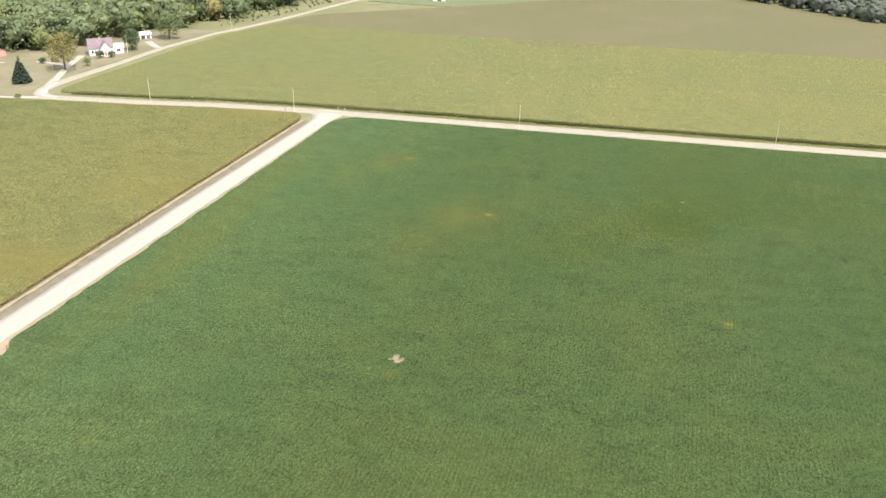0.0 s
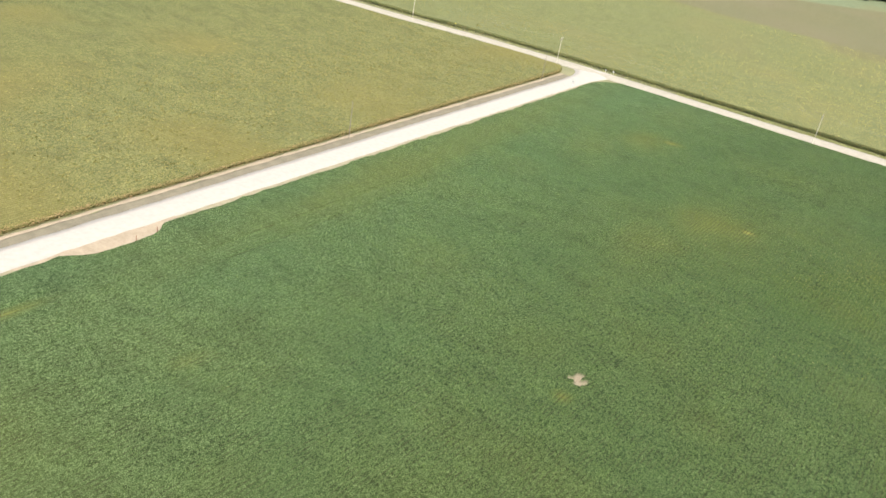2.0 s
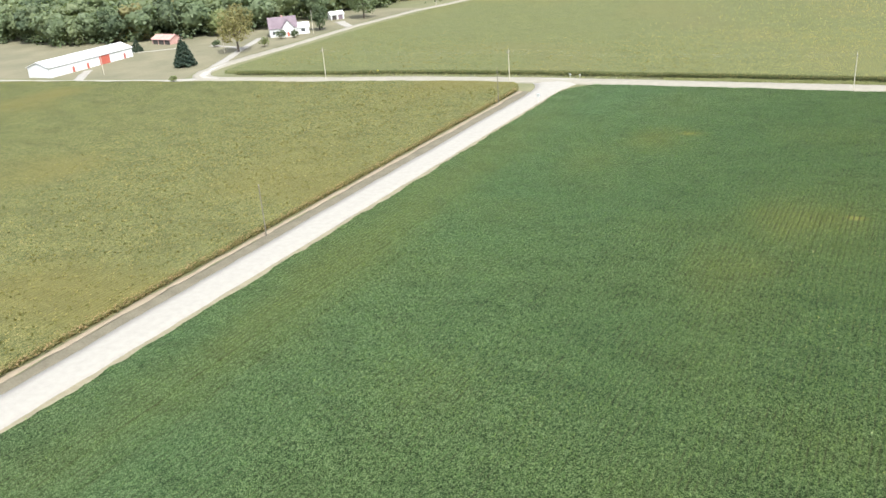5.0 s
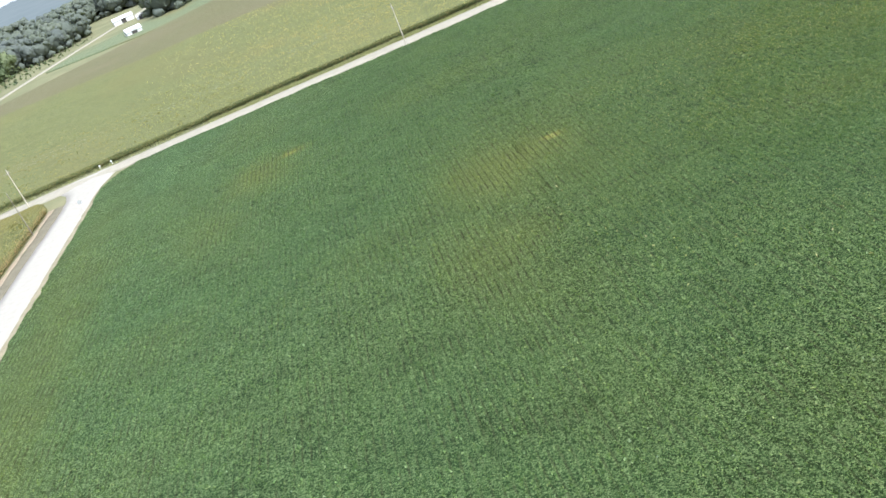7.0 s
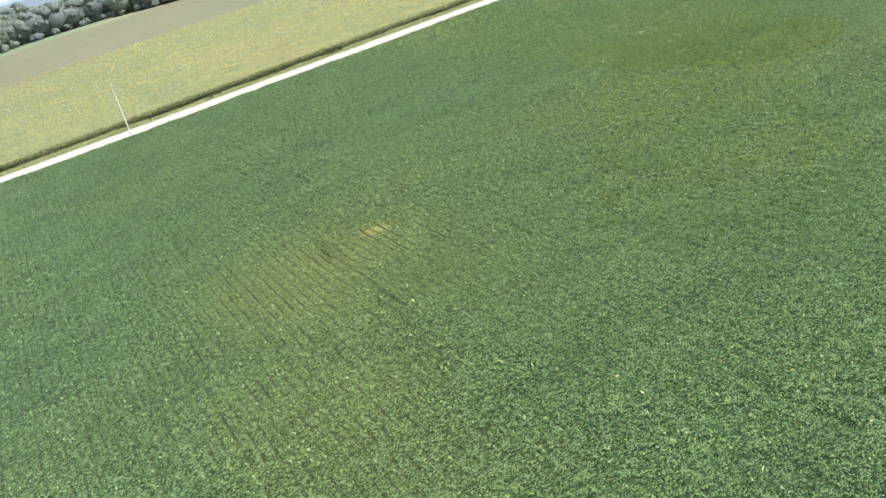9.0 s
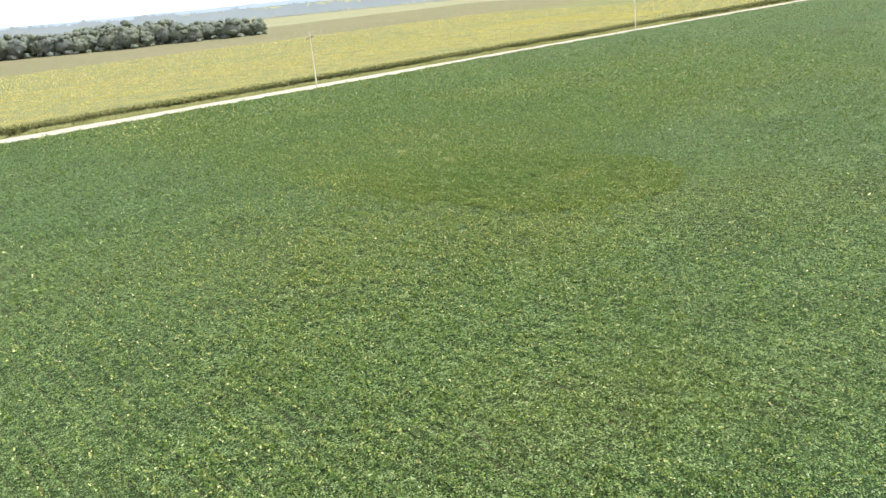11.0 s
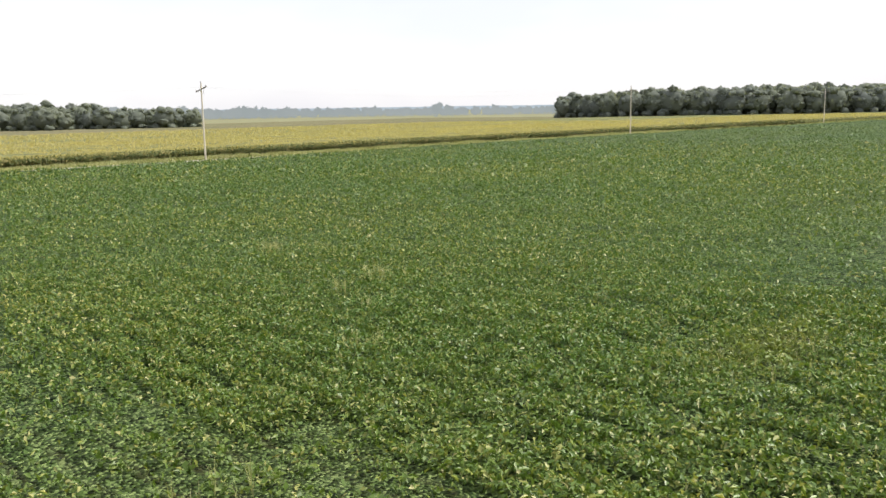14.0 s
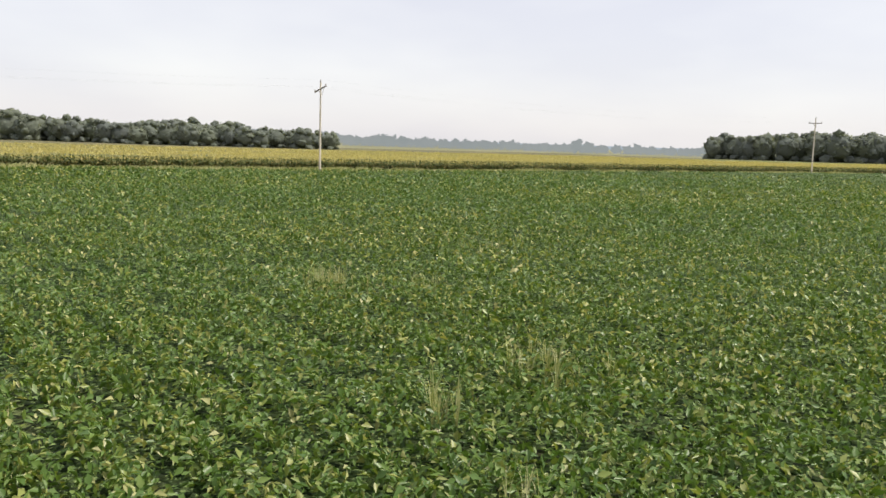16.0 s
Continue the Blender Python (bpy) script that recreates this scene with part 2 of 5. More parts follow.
M["arm"] = simple("grey_crossarm_wood", (0.16, 0.14, 0.12), (0.27, 0.25, 0.22), 2.0, 0.85, 14.0, 0.3)
M["insulator"] = simple("porcelain", (0.30, 0.27, 0.25), (0.42, 0.40, 0.38), 4, 0.3, 20, 0)
M["wire"] = simple("aluminium_wire", (0.55, 0.55, 0.55), (0.7, 0.7, 0.7), 4, 0.5, 20, 0, 0.0)
M["bark"] = simple("bark", (0.07, 0.055, 0.04), (0.16, 0.13, 0.10), 1.2, 0.95, 9.0, 0.8, 0, 0.05)
GREENS = {"oak": ((0.13, 0.17, 0.085), (0.18, 0.225, 0.12), (0.235, 0.28, 0.16)),
          "ash": ((0.155, 0.19, 0.09), (0.21, 0.25, 0.13), (0.27, 0.305, 0.165)),
          "gold": ((0.215, 0.195, 0.085), (0.285, 0.258, 0.115), (0.355, 0.32, 0.145)),
          "dark": ((0.075, 0.105, 0.055), (0.12, 0.155, 0.085), (0.17, 0.205, 0.11)),
          "lime": ((0.14, 0.175, 0.07), (0.215, 0.25, 0.105), (0.29, 0.315, 0.14)),
          "spruce": ((0.03, 0.055, 0.038), (0.06, 0.09, 0.065), (0.10, 0.13, 0.09))}
# Foliage copies for the far woods, paler and greyer: haze painted into the colour.
GREENS["far_hazed_oak"] = ((0.205, 0.232, 0.20), (0.222, 0.25, 0.215), (0.24, 0.265, 0.228))
GREENS["far_hazed_ash"] = ((0.215, 0.245, 0.20), (0.235, 0.263, 0.215), (0.255, 0.28, 0.228))
GREENS["far_hazed_dark"] = ((0.195, 0.22, 0.205), (0.212, 0.237, 0.218), (0.23, 0.255, 0.232))
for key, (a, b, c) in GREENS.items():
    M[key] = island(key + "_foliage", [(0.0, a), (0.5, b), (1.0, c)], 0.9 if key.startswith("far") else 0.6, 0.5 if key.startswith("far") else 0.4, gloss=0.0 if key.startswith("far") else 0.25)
M["siding"] = simple("white_siding", (0.74, 0.73, 0.71), (0.84, 0.83, 0.81), 0.5, 0.6, 6.0, 0.05)
M["roof_red"] = simple("faded_maroon_shingle", (0.17, 0.125, 0.142), (0.24, 0.185, 0.205), 0.6, 0.9, 9.0, 0.4, 0, 0.02)
M["roof_orange"] = simple("red_painted_metal", (0.46, 0.24, 0.20), (0.60, 0.38, 0.33), 0.4, 0.6, 5.0, 0.1)
M["roof_white"] = simple("pale_metal_roof", (0.66, 0.65, 0.64), (0.80, 0.79, 0.77), 0.3, 0.5, 5.0, 0.1, 0.0)
M["red_paint"] = simple("red_barn_paint", (0.42, 0.09, 0.06), (0.58, 0.16, 0.11), 0.5, 0.7, 6.0, 0.1)
M["glass"] = simple("window_glass", (0.03, 0.035, 0.04), (0.06, 0.065, 0.07), 1.0, 0.1, 5.0, 0)
M["trim"] = simple("white_trim", (0.76, 0.75, 0.73), (0.84, 0.83, 0.81), 1.0, 0.55, 8.0, 0.05)
M["dark_opening"] = simple("dark_boards_bay_shade", (0.05, 0.045, 0.04), (0.10, 0.09, 0.08), 1.0, 0.9, 8.0, 0.2)
M["rust_post"] = simple("rusty_steel", (0.20, 0.09, 0.06), (0.34, 0.16, 0.11), 3.0, 0.8, 15.0, 0.3, 0.3)
M["concrete"] = simple("pale_concrete", (0.45, 0.42, 0.37), (0.60, 0.57, 0.51), 1.0, 0.9, 8.0, 0.3)
M["sign"] = simple("sign_back_metal", (0.5, 0.5, 0.5), (0.65, 0.65, 0.64), 2.0, 0.45, 12.0, 0, 0.4)
M["yellow_sign"] = simple("yellow_sign_paint", (0.62, 0.50, 0.06), (0.74, 0.62, 0.10), 2.0, 0.5, 12.0, 0)


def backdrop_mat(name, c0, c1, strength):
    """Far hills and tree lines, their haze painted as an emission glow."""
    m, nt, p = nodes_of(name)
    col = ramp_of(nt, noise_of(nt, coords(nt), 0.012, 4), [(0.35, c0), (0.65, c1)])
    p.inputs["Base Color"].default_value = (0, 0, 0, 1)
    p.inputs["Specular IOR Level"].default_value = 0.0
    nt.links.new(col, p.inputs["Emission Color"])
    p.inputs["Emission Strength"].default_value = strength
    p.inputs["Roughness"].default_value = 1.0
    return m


M["haze_glow"] = backdrop_mat("hill_haze_glow", (0.25, 0.285, 0.293), (0.28, 0.312, 0.318), 0.75)
M["haze_glow_far"] = backdrop_mat("far_hill_haze_glow", (0.30, 0.36, 0.41), (0.34, 0.40, 0.45), 0.85)


# ---- mesh helpers ----
rng = np.random.default_rng(7)


def mesh_from(name, verts, faces, material, attrs=None, smooth=False):
    """A mesh from arrays: verts n x 3, faces n x 3 or n x 4."""
    verts, faces = np.asarray(verts, dtype=np.float32), np.asarray(faces, dtype=np.int32)
    me = bpy.data.meshes.new(name)
    k = faces.shape[1]
    me.vertices.add(len(verts))
    me.vertices.foreach_set("co", verts.ravel())
    me.loops.add(faces.size)
    me.loops.foreach_set("vertex_index", faces.ravel())
    me.polygons.add(len(faces))
    me.polygons.foreach_set("loop_start", np.arange(0, faces.size, k, dtype=np.int32))
    me.polygons.foreach_set("loop_total", np.full(len(faces), k, dtype=np.int32))
    if smooth:
        me.polygons.foreach_set("use_smooth", np.ones(len(faces), dtype=bool))
    for key, val in (attrs or {}).items():
        me.attributes.new(key, "FLOAT", "POINT").data.foreach_set("value", np.asarray(val, dtype=np.float32))
    me.update(calc_edges=True)
    me.validate()
    me.materials.append(M[material])
    return me


def part(name, bm, material, parent=None, label=""):
    me = bpy.data.meshes.new(name)
    bm.to_mesh(me)
    bm.free()
    me.materials.append(M[material])
    ob = new(name, me)
    if parent is not None:
        ob.parent = parent
    return tagged(ob, label)


def thing(name, label, category, at=(0, 0, 0), turn=0.0, group="", kind=""):
    ob = new(name)
    ob.matrix_basis = pose(*at, 0, 0, turn)
    return tagged(ob, label, category, group, kind)


def box(bm, x0, y0, z0, x1, y1, z1, bevel=0.0):
    vs = [bm.verts.new((x, y, z)) for z in (z0, z1) for x, y in ((x0, y0), (x1, y0), (x1, y1), (x0, y1))]
    fs = [(3, 2, 1, 0), (4, 5, 6, 7), (0, 1, 5, 4), (1, 2, 6, 5), (2, 3, 7, 6), (3, 0, 4, 7)]
    made = [bm.faces.new([vs[i] for i in f]) for f in fs]
    if bevel:
        bmesh.ops.bevel(bm, geom=list({e for f in made for e in f.edges}), offset=bevel, segments=1, affect="EDGES")


def tube(bm, pts, radii, sides=8, cap=True):
    """A tapered tube along points."""
    rings = []
    pts = [Vector(p) for p in pts]
    for i, p in enumerate(pts):
        d = (pts[min(i + 1, len(pts) - 1)] - pts[max(i - 1, 0)]).normalized()
        a = d.orthogonal().normalized()
        b = d.cross(a)
        rings.append([bm.verts.new(p + radii[i] * (a * math.cos(2 * math.pi * k / sides) + b * math.sin(2 * math.pi * k / sides))) for k in range(sides)])
    for r0, r1 in zip(rings, rings[1:]):
        for k in range(sides):
            bm.faces.new((r0[k], r0[(k + 1) % sides], r1[(k + 1) % sides], r1[k]))
    if cap:
        bm.faces.new(rings[-1])
        bm.faces.new(rings[0][::-1])


def vnoise(x, y, scale, seed=0):
    """Smooth value noise, 0 to 1."""
    x, y = np.asarray(x) / scale, np.asarray(y) / scale
    xi, yi = np.floor(x).astype(np.int64), np.floor(y).astype(np.int64)
    fx, fy = x - xi, y - yi
    fx, fy = fx * fx * (3 - 2 * fx), fy * fy * (3 - 2 * fy)

    def h(a, b):
        n = (a * 374761393 + b * 668265263 + seed * 2147483647) & 0xFFFFFFFF
        n = ((n ^ (n >> 13)) * 1274126177) & 0xFFFFFFFF
        return ((n ^ (n >> 16)) & 0xFFFF) / 65535.0

    return (h(xi, yi) * (1 - fx) + h(xi + 1, yi) * fx) * (1 - fy) + (h(xi, yi + 1) * (1 - fx) + h(xi + 1, yi + 1) * fx) * fy


def grid_mesh(name, X, Y, Z, material, attrs=None):
    ny, nx = X.shape
    idx = np.arange(nx * ny).reshape(ny, nx)
    f = np.stack([idx[:-1, :-1], idx[:-1, 1:], idx[1:, 1:], idx[1:, :-1]], -1).reshape(-1, 4)
    return mesh_from(name, np.stack([X, Y, Z], -1).reshape(-1, 3), f, material, {k: v.ravel() for k, v in (attrs or {}).items()}, True)


def spread(coarse, fine_parts):
    """Sorted grid lines from (start, end, step) stretches."""
    s = set()
    for a, b, st in [coarse] + fine_parts:
        s |= {round(v, 3) for v in np.arange(a, b + st * 0.5, st)}
    s = sorted(s)
    keep = [s[0]]
    for v in s[1:]:
        if v - keep[-1] > 0.12:
            keep.append(v)
    return np.array(keep)


# ---- the lie of the land ----
def road_a_x(y):
    return 32.2 + 0.0503 * np.asarray(y)


def road_b_y(x):
    """The middle of the cross road, which swings south towards its bend in the west."""
    return np.interp(x, [-95, -80, -44, -15, 20, 60], [-4.6, -4.0, -1.0, 3.2, 5.0, 5.05])


def land(x, y):
    """Height of the ground, which falls away gently beyond the cross road."""
    return -2.0 * np.clip((np.asarray(y) - 15) / 330, 0, 1) * np.clip((np.asarray(x) + 60) / 80, 0, 1)


def soy_edge_x(y):
    """Where the soybeans begin east of the farm road: wide of the culvert and of the junction."""
    y = np.asarray(y)
    return road_a_x(y) + 5.3 + 2.7 * np.clip(1 - ((y + 194) / 9.5) ** 4, 0, 1) + np.clip((y + 13) / 13, 0, 1) ** 2 * 8


def west_crop_y(x):
    """The north edge of the western crop, along the cross road and the field lane."""
    return np.interp(x, [-300, -140, -112, -95, -80, -44, -15, 20], [-31, -16, -13, -12, -9.5, -6, -1.9, 0])


def ribbon(name, centre, left, right, material, label, category, z=0.05, crown=0.1, step=2.0, rag=0.25, seed=1):
    """A strip of road or verge along a line, with a crown, worn edges and sides that go down into the ground."""
    c = np.array(centre, float)
    seg = np.hypot(*np.diff(c, axis=0).T)
    s = np.concatenate([[0], np.cumsum(seg)])
    u = np.linspace(0, s[-1], max(2, int(s[-1] / step)))
    px, py = np.interp(u, s, c[:, 0]), np.interp(u, s, c[:, 1])
    for _ in range(3):
        px[1:-1], py[1:-1] = (px[:-2] + 2 * px[1:-1] + px[2:]) / 4, (py[:-2] + 2 * py[1:-1] + py[2:]) / 4
    le, ri = np.interp(u, s, left), np.interp(u, s, right)
    le = le + rag * (vnoise(u, u * 0, 3.0, seed) - 0.5) * 2 + rag * (vnoise(u, u * 0, 1.1, seed + 9) - 0.5)
    ri = ri + rag * (vnoise(u, u * 0, 3.3, seed + 5) - 0.5) * 2 + rag * (vnoise(u, u * 0, 1.2, seed + 3) - 0.5)
    dx, dy = np.gradient(px), np.gradient(py)
    n = np.hypot(dx, dy)
    nx, ny = -dy / n, dx / n
    cols = []
    for off, h in ((-1.0, -0.3), (-1.0, 0.0), (-0.5, 0.75), (0.0, 1.0), (0.5, 0.75), (1.0, 0.0), (1.0, -0.3)):
        w = np.where(off < 0, ri, le) * off
        zz = np.full_like(px, z + crown * h if h >= 0 else -0.05)
        qx, qy = px + nx * w, py + ny * w
        cols.append(np.stack([qx, qy, zz + land(qx, qy)], -1))
    P = np.stack(cols, 1)
    me = grid_mesh(name, P[:, ::-1, 0], P[:, ::-1, 1], P[:, ::-1, 2], material)
    return tagged(new(name, me), label, category, kind="structure")


def scatter(name, variants, which, pos, scale, turn, material, tilt=None, attrs=None, smooth=False):
    """Many small copies of a few templates, merged into one mesh."""
    V, F, A, base = [], [], [], 0
    for k, (tv, tf) in enumerate(variants):
        sel = np.where(which == k)[0]
        if not len(sel):
            continue
        c, s = np.cos(turn[sel])[:, None], np.sin(turn[sel])[:, None]
        q = tv[None] * scale[sel][:, None, :]
        x, y, z = q[..., 0], q[..., 1], q[..., 2]
        if tilt is not None:
            x = x + z * tilt[sel, 0:1]
            y = y + z * tilt[sel, 1:2]
        V.append(np.stack([x * c - y * s, x * s + y * c, z], -1).reshape(-1, 3) + np.repeat(pos[sel], len(tv), 0))
        F.append((tf[None] + (base + np.arange(len(sel)) * len(tv))[:, None, None]).reshape(-1, tf.shape[1]))
        base += len(sel) * len(tv)
        if attrs is not None:
            A.append(np.repeat(attrs[sel], len(tv)))
    return mesh_from(name, np.concatenate(V), np.concatenate(F), material, {"stress": np.concatenate(A)} if attrs is not None else None, smooth)


# ---- the ground and the roads ----
def ground_sheet():
    xs = spread((-4600, 4600, 200), [(-400, 800, 20)])
    ys = spread((-4600, 4600, 200), [(-700, 700, 20)])
    X, Y = np.meshgrid(xs, ys)
    me = grid_mesh("ground", X, Y, land(X, Y) - 0.02, "ground")
    tagged(new("ground", me), "rough green and tan grassland reaching the horizon", "ground", kind="structure")


ground_sheet()
A_YS = (8.0, 4.0, 1.0, -2, -5, -9, -14, -20, -60, -140, -260, -420, -640)
A_UP = [(road_a_x(y), y) for y in A_YS][::-1]
A_LEFT = [9.5, 8.6, 7.4, 5.4, 4.3, 3.7, 3.5, 3.48, 3.48, 3.48, 3.48, 3.48, 3.48][::-1]
A_RIGHT = [7.5, 6.6, 5.4, 4.6, 4.0, 3.7, 3.5, 3.48, 3.48, 3.48, 3.48, 3.48, 3.48][::-1]
ribbon("road_lane", A_UP, A_LEFT, A_RIGHT, "gravel", "white crushed limestone farm road running up to a junction", "road", 0.06, 0.13, 1.0, 0.14, 3)
A_STRAIGHT = [(road_a_x(y), y) for y in (-640, -260, -60, -9)]
ribbon("verge_west", [(x - 4.85, y) for x, y in A_STRAIGHT], [1.35] * 4, [1.7] * 4, "verge", "grey green roadside grass strip beside the gravel", "verge", 0.02, 0.05, 1.5, 0.3, 11)
ribbon("field_edge_west", [(x - 6.75, y) for x, y in A_STRAIGHT], [0.5] * 4, [0.6] * 4, "sand", "bare sandy strip along the corn edge", "field edge", 0.03, 0.06, 1.5, 0.3, 12)
ribbon("verge_east", [(x + 4.2, y) for x, y in A_STRAIGHT], [1.2] * 4, [1.3] * 4, "verge_tan", "worn tan roadside grass beside the gravel and soybeans", "verge", 0.02, 0.05, 1.5, 0.5, 13)
ribbon("washed_shoulder", [(road_a_x(y) + 4.0, y) for y in (-212, -203, -197, -188, -180)], [0.5, 1.6, 1.6, 1.6, 0.5], [0.5, 4.4, 5.0, 4.8, 0.8], "sand", "washed out sandy shoulder at the culvert", "shoulder", 0.03, 0.06, 1.5, 0.7, 14)

B_XS = (-92, -80, -60, -44, -30, -15, 0, 20, 60, 100, 300, 700, 1200)
B_LINE = [(x, float(road_b_y(x))) for x in B_XS]
ribbon("road_cross", B_LINE, [3.2] * 7 + [3.6] * 6, [3.2] * 7 + [3.7] * 6, "gravel_dull", "long straight white gravel road past the corn", "road", 0.075, 0.13, 1.5, 0.25, 4)
ribbon("verge_north", [(x, y + 5.7) for x, y in B_LINE], [1.9] * 13, [1.9] * 13, "verge_green", "pale green and brown ditch strip between the road and the corn", "verge", 0.02, -0.15, 2.0, 0.4, 15)
HOOK = [(-80, -4.0), (-87, -4.2), (-93, -2.0), (-97.5, 3.5), (-99.5, 12), (-99.5, 26), (-98, 45), (-97, 62), (-96, 103), (-89.5, 150), (-83, 169), (-72, 213), (-58, 286), (-40, 370), (-20, 455), (30, 660), (100, 900)]
ribbon("road_bend", HOOK, [3.0] * 7 + [2.2] * 10, [3.0] * 7 + [2.2] * 10, "gravel_dull", "pale gravel road curving north past the farmhouse", "road", 0.07, 0.12, 1.5, 0.25, 5)
ribbon("bend_wear", [(-84, -4.1), (-88, -3.8), (-93, -1.6), (-97, 4), (-99, 12), (-99.8, 20)], [1.3, 1.8, 2.0, 2.0, 1.7, 0.8], [1.3, 1.8, 2.0, 2.0, 1.7, 0.8], "gravel_grey", "darker worn gravel on the bend", "road", 0.085, 0.13, 1.0, 0.3, 6)
ribbon("farm_lane", [(-92, -5.5), (-102, -8.5), (-116, -10.2), (-140, -13), (-300, -28)], [2.2, 1.5, 1.4, 1.4, 1.4], [2.2, 1.5, 1.4, 1.4, 1.4], "gravel", "narrow pale gravel lane along the field", "lane", 0.05, 0.07, 1.5, 0.25, 7)
ribbon("driveway", [(-96, 3), (-100, 12), (-105.5, 26), (-113.5, 45), (-120, 62), (-124, 74)], [1.8, 2.0, 1.8, 1.6, 1.7, 1.7], [1.8, 2.0, 1.8, 1.6, 1.7, 1.7], "gravel", "white gravel driveway to the farmhouse", "driveway", 0.06, 0.07, 1.0, 0.25, 8)
ribbon("driveway_branch", [(-115, 49), (-121, 52.5), (-129, 54.5), (-136, 55.5)], [1.5] * 4, [1.5] * 4, "gravel", "short gravel branch towards the old shed", "driveway", 0.052, 0.07, 1.0, 0.25, 9)
ribbon("shed_lane", [(-140, -12.5), (-147, -3), (-152, 4)], [1.7] * 3, [1.7] * 3, "gravel", "gravel turn-in to the long white shed", "driveway", 0.048, 0.06, 1.0, 0.25, 10)
ribbon("shed_path", [(-167, 35), (-159, 41), (-149, 49)], [0.7] * 3, [0.7] * 3, "gravel_grey", "thin worn track across the lawn to the open shed", "track", 0.046, 0.05, 1.0, 0.25, 19)
ribbon("garage_drive", [(-96, 103), (-102, 107), (-112, 118)], [2.4, 1.9, 2.4], [2.4, 1.9, 2.4], "gravel", "gravel drive to the small white garage", "driveway", 0.05, 0.07, 1.0, 0.25, 16)


def lawn():
    xs, ys = np.arange(-380, -90, 6.0), np.arange(-6.0, 160, 5.0)
    X, Y = np.meshgrid(xs, ys)
    lim = np.interp(Y, [-6, 0, 6, 14, 45, 62, 103, 150, 169], [-98, -99.5, -102, -103.5, -102, -101, -100, -93, -87])
    t = (X - X.min()) / (X.max() - X.min())
    X = X.min() + t * (lim - X.min())
    Y = Y + np.clip((-100 - X) / 200, 0, 1) * np.clip((40 - Y) / 40, 0, 1) * -17
    me = grid_mesh("lawn", X, Y, 0.02 + 0.0 * X, "lawn")
    tagged(new("lawn", me), "dry mown farmyard lawn in green and tan", "lawn", kind="structure")


lawn()

# ---- the fields ----
PATCHES = [(111.1, -89.6, 2.4, 1.3, 1.0), (104, -94, 9, 11, 0.5), (97.5, -113, 7, 14, 0.32), (77.3, -45.7, 3.4, 2, 0.8), (71, -51, 7, 9, 0.45),
           (63, -67, 6, 11, 0.22), (173.2, -140, 1.6, 1.8, 0.95), (62.6, -209.3, 1.8, 1.5, 0.95), (165.4, -86.4, 2.8, 1.2, 0.45),
           (106.7, -177.5, 1.5, 1.3, 0.7), (121, -80, 6, 3, 0.15), (40.5, -110, 7.5, 95, 0.36), (128, -222, 42, 28, 0.25), (64, -249, 36, 28, 0.3),
           (153, -94, 6, 4, 0.15), (138, -112, 9, 6, 0.12), (30, -460, 50, 50, 0.3), (36.5, -220, 1.2, 6, 0.75)]


def stress_at(x, y):
    s = np.zeros_like(x)
    wx = x + 5 * (vnoise(x, y, 7, 21) - 0.5)
    wy = y + 5 * (vnoise(x, y, 9, 22) - 0.5)
    for cx, cy, rx, ry, g in PATCHES:
        k = min(1.0, (rx + ry) / 20)
        px, py = x + (wx - x) * k, y + (wy - y) * k
        s = np.maximum(s, g * np.exp(-1.2 * (((px - cx) / rx) ** 2 + ((py - cy) / ry) ** 2)))
    s = s + 0.09 * np.clip((vnoise(x, y, 14, 23) - 0.55) * 3, 0, 1)
    return np.clip(s, 0, 1)


def bare_at(x, y):
    r = np.hypot((x - 106.7) / 1.15, (y + 171.3) / 1.55) + 1.7 * (vnoise(x, y, 0.9, 31) - 0.5)
    return np.clip((1.0 - r) * 6, 0, 1)


ROW = 0.0503  # the drill rows run along the farm road
GAPS = [(45.6, -225, -213, 1.0), (49.9, -185, -70, 0.75), (54.1, -185, -80, 0.7), (111.1, -90, -86, 1.0), (110.9, -103.5, -100, 1.0), (119.2, -134, -129, 1.0)]
for _x, _y, _l in zip(rng.uniform(80, 128, 14), rng.uniform(-148, -68, 14), rng.uniform(2, 7, 14)):
    GAPS.append((float(_x), float(_y), float(_y + _l), 0.8))


def row_gap(x, y):
    """Depth of the short dark gaps where a stretch of row is missing."""
    g = np.zeros_like(x)
    x = x - ROW * y
    for xr, y0, y1, k in GAPS:
        near = np.abs(x - xr) < 1.0
        g = np.where(near, np.maximum(g, k * np.exp(-((x - xr) / 0.3) ** 2) * np.clip((y - y0) + 1, 0, 1) * np.clip((y1 - y) + 1, 0, 1)), g)
    return g


LEAF_A, LEAF_B = np.array([130.0, -112.0]), np.array([155.0, -84.0])
DIP = np.array([164.0, -86.6])
FAN_AT, FAN_WAY = np.array([154.0, -85.0]), 0.88


def leaf_zone(x, y):
    """Distance from the line along which the field is seen from low down."""
    d = LEAF_B - LEAF_A
    t = np.clip(((x - LEAF_A[0]) * d[0] + (y - LEAF_A[1]) * d[1]) / (d @ d), 0, 1)
    return np.hypot(x - LEAF_A[0] - t * d[0], y - LEAF_A[1] - t * d[1])


def leaf_fan(x, y):
    """Distance and turn from the corner of the fan of ground before the lowest stretch."""
    dx, dy = x - FAN_AT[0], y - FAN_AT[1]
    return np.hypot(dx, dy), np.abs((np.arctan2(dy, dx) - FAN_WAY + np.pi) % (2 * np.pi) - np.pi)


